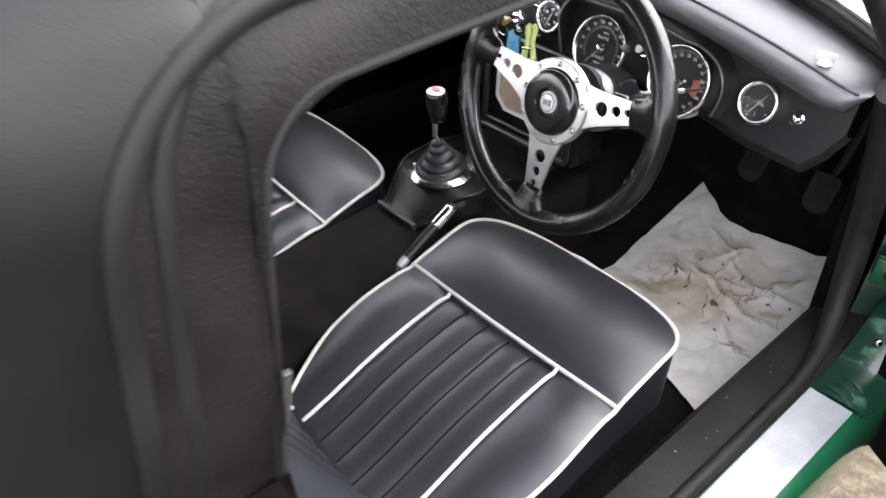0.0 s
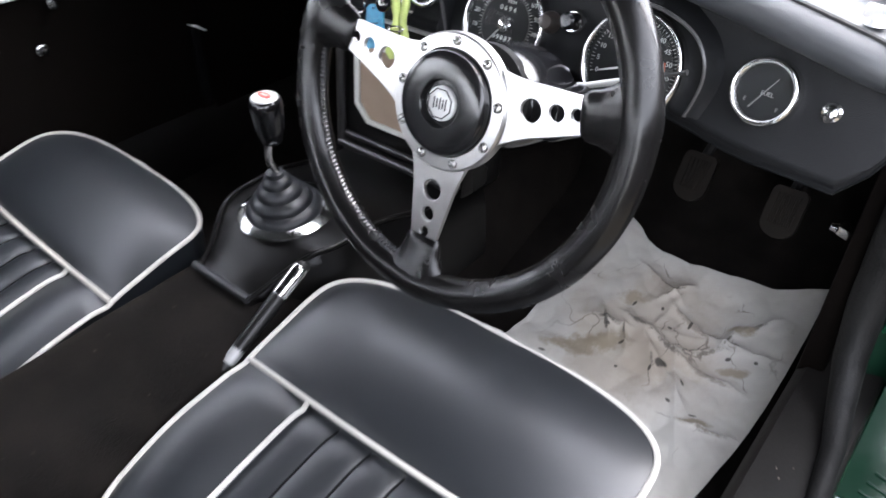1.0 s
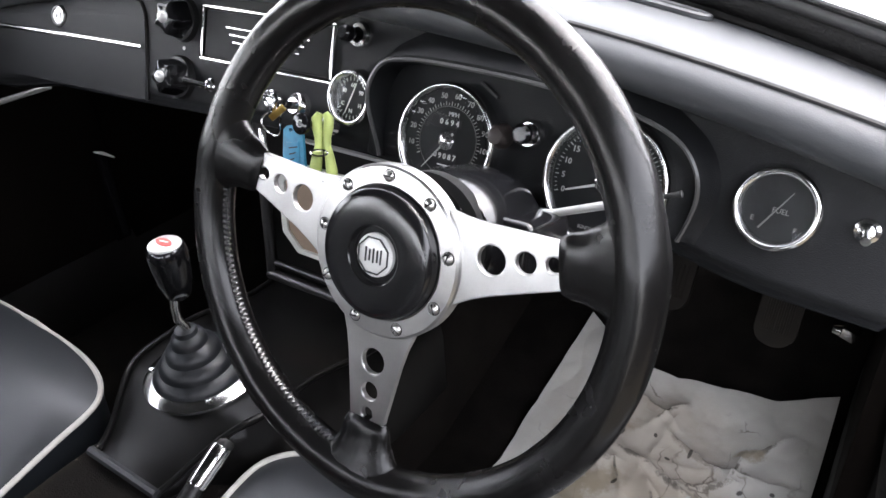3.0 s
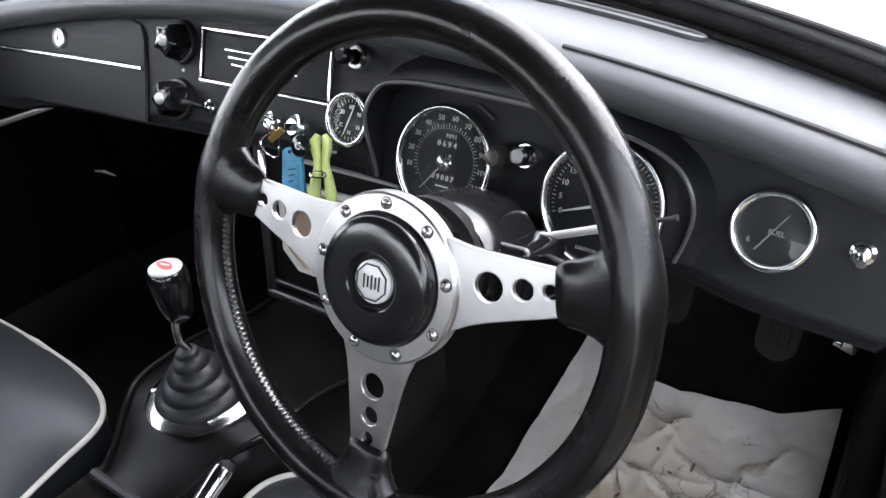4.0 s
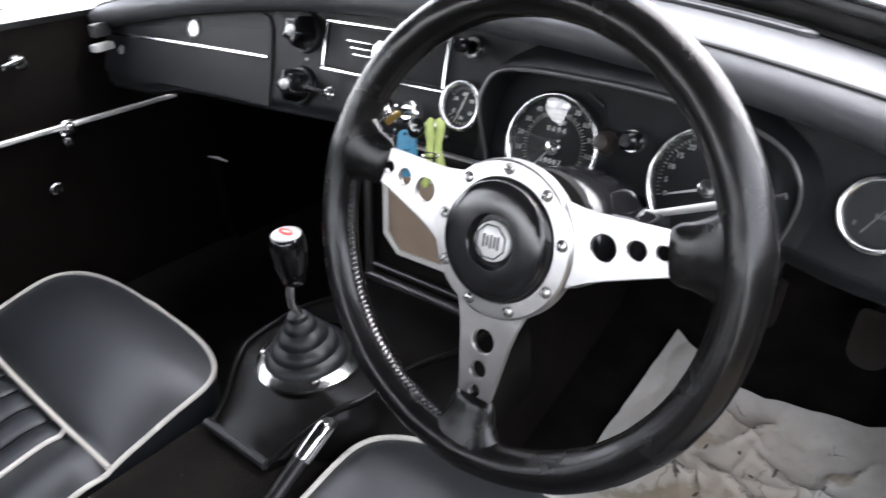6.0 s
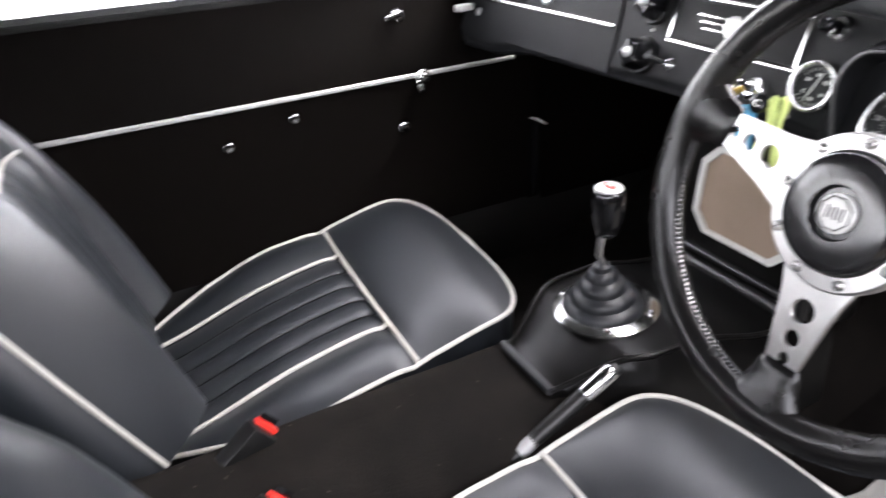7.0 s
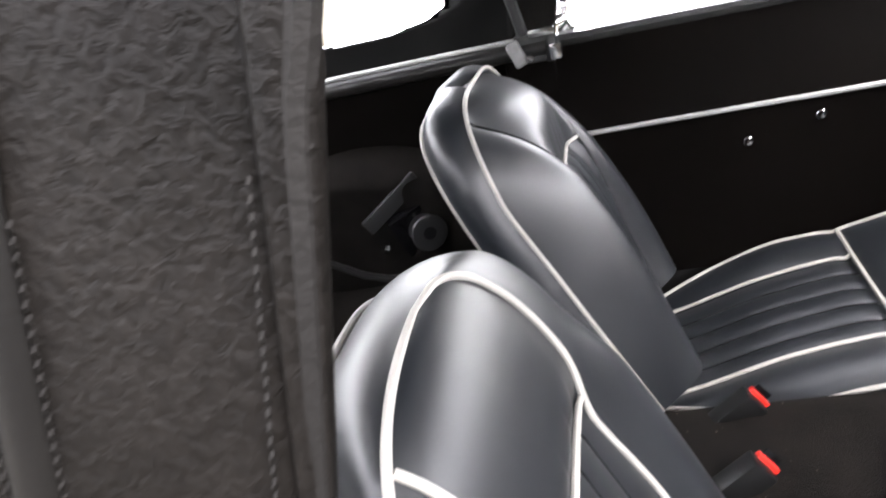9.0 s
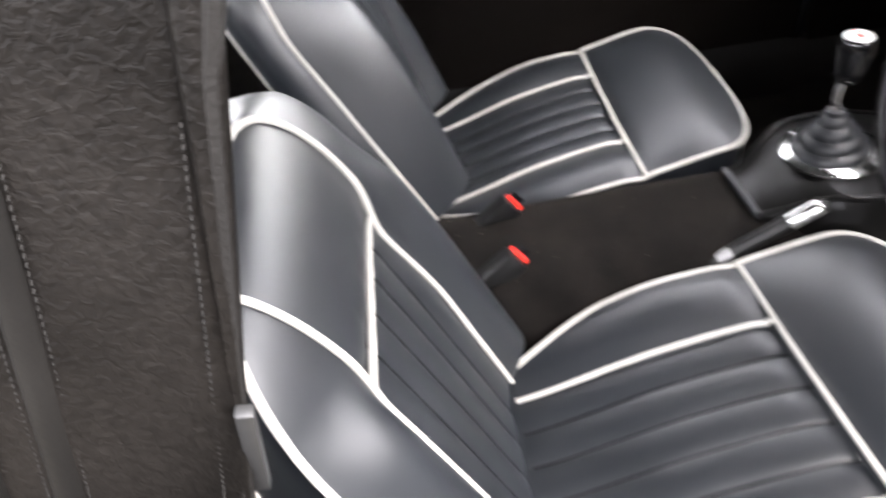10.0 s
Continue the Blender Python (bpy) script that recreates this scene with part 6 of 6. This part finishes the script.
def paper_pt(u, v):
    p = along(REAR, u).lerp(along(FRONT, u), v)
    x, y = p.x + 0.012 * (1 - u) * math.sin(math.pi * v), p.y
    base = floor_pt(x, y)[2] + 0.006
    cr = 0.0
    for k, (sx, amp) in enumerate(((6, 0.012), (13, 0.009), (29, 0.004))):
        cr += amp * abs(noise.noise((x * sx, y * sx, k * 3.7)))
    for cx, cy, dx, dy, amp in ((0.43, 0.33, 0.8, -0.6, 0.010), (0.47, 0.30, 0.45, -0.9, 0.010), (0.50, 0.40, 0.95, 0.2, 0.008), (0.40, 0.42, 0.2, 1.0, 0.006)):
        along_d, across = (x - cx) * dx + (y - cy) * dy, -(x - cx) * dy + (y - cy) * dx
        cr += amp * math.exp(-(along_d / 0.09) ** 2) * math.exp(-abs(across) / 0.009)
    for k, ((ax, ay), (bx, by), wide, tone) in enumerate(CREASES):
        n2 = math.hypot(bx - ax, by - ay)
        dx, dy = (bx - ax) / n2, (by - ay) / n2
        t, d = (x - ax) * dx + (y - ay) * dy, -(x - ax) * dy + (y - ay) * dx
        d += 0.004 * noise.noise((x * 60, y * 60, k))
        fade = smoothstep(-0.03, 0.01, t) * (1 - smoothstep(n2 - 0.01, n2 + 0.03, t))
        cr += fade * (0.0075 * math.exp(-abs(d) / 0.010) if d > 0 else 0.0075 * math.exp(-abs(d) / 0.0035))
    return Vector((x, y, base + cr))


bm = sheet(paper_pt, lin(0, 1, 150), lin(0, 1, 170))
paper = tagged(part("paper_mat", bm, PAPER), "crumpled white paper floor mat with brown and black stains and darkened creases", "paper mat")
# stains and painted crease shadow with shapes of their own
nt = PAPER.node_tree
n, link = nt.nodes, nt.links.new
bsdf = n["Principled BSDF"]
src = bsdf.inputs["Base Color"].links[0].from_socket
tc = n.new("ShaderNodeTexCoord")


def blot(centre, size, scale, colour, cut, src, turn=0.0):
    mp = n.new("ShaderNodeMapping")
    mp.vector_type = "TEXTURE"
    mp.inputs["Location"].default_value = (*centre, 0.25)
    mp.inputs["Rotation"].default_value = (0, 0, turn)
    mp.inputs["Scale"].default_value = (*size, 1.0)
    g = n.new("ShaderNodeTexGradient")
    g.gradient_type = "SPHERICAL"
    nz = n.new("ShaderNodeTexNoise")
    nz.inputs["Scale"].default_value, nz.inputs["Detail"].default_value, nz.inputs["Roughness"].default_value = scale, 8, 0.7
    mul = n.new("ShaderNodeMath")
    mul.operation = "MULTIPLY"
    rp = n.new("ShaderNodeMapRange")
    rp.inputs["From Min"].default_value, rp.inputs["From Max"].default_value = cut, cut + 0.14
    rp.inputs["To Max"].default_value = 0.85
    mx = n.new("ShaderNodeMix")
    mx.data_type = "RGBA"
    mx.inputs["B"].default_value = (*colour, 1)
    link(tc.outputs["Object"], mp.inputs["Vector"])
    link(mp.outputs["Vector"], g.inputs["Vector"])
    link(tc.outputs["Object"], nz.inputs["Vector"])
    link(g.outputs["Fac"], mul.inputs[0])
    link(nz.outputs["Fac"], mul.inputs[1])
    link(mul.outputs["Value"], rp.inputs["Value"])
    link(rp.outputs["Result"], mx.inputs["Factor"])
    link(src, mx.inputs["A"])
    return mx.outputs["Result"]


def veins(centre, size, scale, colour, width, src):
    """Dark cracked creases: cell edges, broken up by noise, within a soft patch."""
    mp = n.new("ShaderNodeMapping")
    mp.vector_type = "TEXTURE"
    mp.inputs["Location"].default_value = (*centre, 0.25)
    mp.inputs["Scale"].default_value = (*size, 1.0)
    g = n.new("ShaderNodeTexGradient")
    g.gradient_type = "SPHERICAL"
    warp = n.new("ShaderNodeTexNoise")
    warp.inputs["Scale"].default_value, warp.inputs["Detail"].default_value = 14, 4
    add = n.new("ShaderNodeMix")
    add.data_type, add.blend_type = "RGBA", "ADD"
    add.inputs["Factor"].default_value = 0.10
    v = n.new("ShaderNodeTexVoronoi")
    v.feature = "DISTANCE_TO_EDGE"
    v.inputs["Scale"].default_value = scale
    brk = n.new("ShaderNodeTexNoise")
    brk.inputs["Scale"].default_value, brk.inputs["Detail"].default_value = scale * 1.3, 3
    lo = n.new("ShaderNodeMapRange")
    lo.inputs["From Min"].default_value, lo.inputs["From Max"].default_value = 0.0, width
    lo.inputs["To Min"].default_value, lo.inputs["To Max"].default_value = 1.0, 0.0
    bk = n.new("ShaderNodeMapRange")
    bk.inputs["From Min"].default_value, bk.inputs["From Max"].default_value = 0.50, 0.60
    gr = n.new("ShaderNodeMapRange")
    gr.inputs["From Min"].default_value, gr.inputs["From Max"].default_value = 0.0, 0.35
    m1, m2 = n.new("ShaderNodeMath"), n.new("ShaderNodeMath")
    m1.operation = m2.operation = "MULTIPLY"
    mx = n.new("ShaderNodeMix")
    mx.data_type = "RGBA"
    mx.inputs["B"].default_value = (*colour, 1)
    link(tc.outputs["Object"], mp.inputs["Vector"])
    link(mp.outputs["Vector"], g.inputs["Vector"])
    link(tc.outputs["Object"], warp.inputs["Vector"])
    link(tc.outputs["Object"], add.inputs["A"])
    link(warp.outputs["Color"], add.inputs["B"])
    link(add.outputs["Result"], v.inputs["Vector"])
    link(tc.outputs["Object"], brk.inputs["Vector"])
    link(v.outputs["Distance"], lo.inputs["Value"])
    link(brk.outputs["Fac"], bk.inputs["Value"])
    link(g.outputs["Fac"], gr.inputs["Value"])
    link(lo.outputs["Result"], m1.inputs[0])
    link(bk.outputs["Result"], m1.inputs[1])
    link(m1.outputs["Value"], m2.inputs[0])
    link(gr.outputs["Result"], m2.inputs[1])
    link(m2.outputs["Value"], mx.inputs["Factor"])
    link(src, mx.inputs["A"])
    return mx.outputs["Result"]


src = blot((0.38, 0.36), (0.30, 0.28), 9, (0.40, 0.355, 0.295), 0.22, src)
src = blot((0.41, 0.33), (0.20, 0.20), 16, (0.36, 0.31, 0.25), 0.32, src)
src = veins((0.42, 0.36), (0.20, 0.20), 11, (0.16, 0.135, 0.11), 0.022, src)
# crease shadow and smudges, painted dark along the folds
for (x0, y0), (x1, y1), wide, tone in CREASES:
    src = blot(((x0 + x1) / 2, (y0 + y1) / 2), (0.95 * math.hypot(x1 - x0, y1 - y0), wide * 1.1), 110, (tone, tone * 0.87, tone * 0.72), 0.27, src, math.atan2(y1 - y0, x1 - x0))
src = blot((0.434, 0.327), (0.013, 0.009), 60, (0.012, 0.011, 0.010), 0.08, src)
# brown smears, the worst near the seat, and black specks
for at, size in (((0.317, 0.298), (0.095, 0.050)), ((0.346, 0.325), (0.075, 0.040)), ((0.290, 0.290), (0.070, 0.040)), ((0.343, 0.415), (0.055, 0.030)),
                 ((0.527, 0.371), (0.050, 0.018)), ((0.509, 0.435), (0.050, 0.018)), ((0.516, 0.268), (0.050, 0.016))):
    src = blot(at, size, 45, (0.27, 0.225, 0.16), 0.24, src, 0.5)
for i, at in enumerate(((0.334, 0.348), (0.366, 0.333), (0.348, 0.406), (0.390, 0.418), (0.416, 0.391), (0.274, 0.254), (0.381, 0.292), (0.424, 0.313), (0.473, 0.319),
                        (0.546, 0.399), (0.511, 0.383), (0.440, 0.409), (0.359, 0.236), (0.471, 0.278), (0.509, 0.279))):
    src = blot(at, (0.0045 + 0.002 * (i % 3), 0.0035), 90, (0.020, 0.016, 0.012), 0.10, src, 0.7 * i)
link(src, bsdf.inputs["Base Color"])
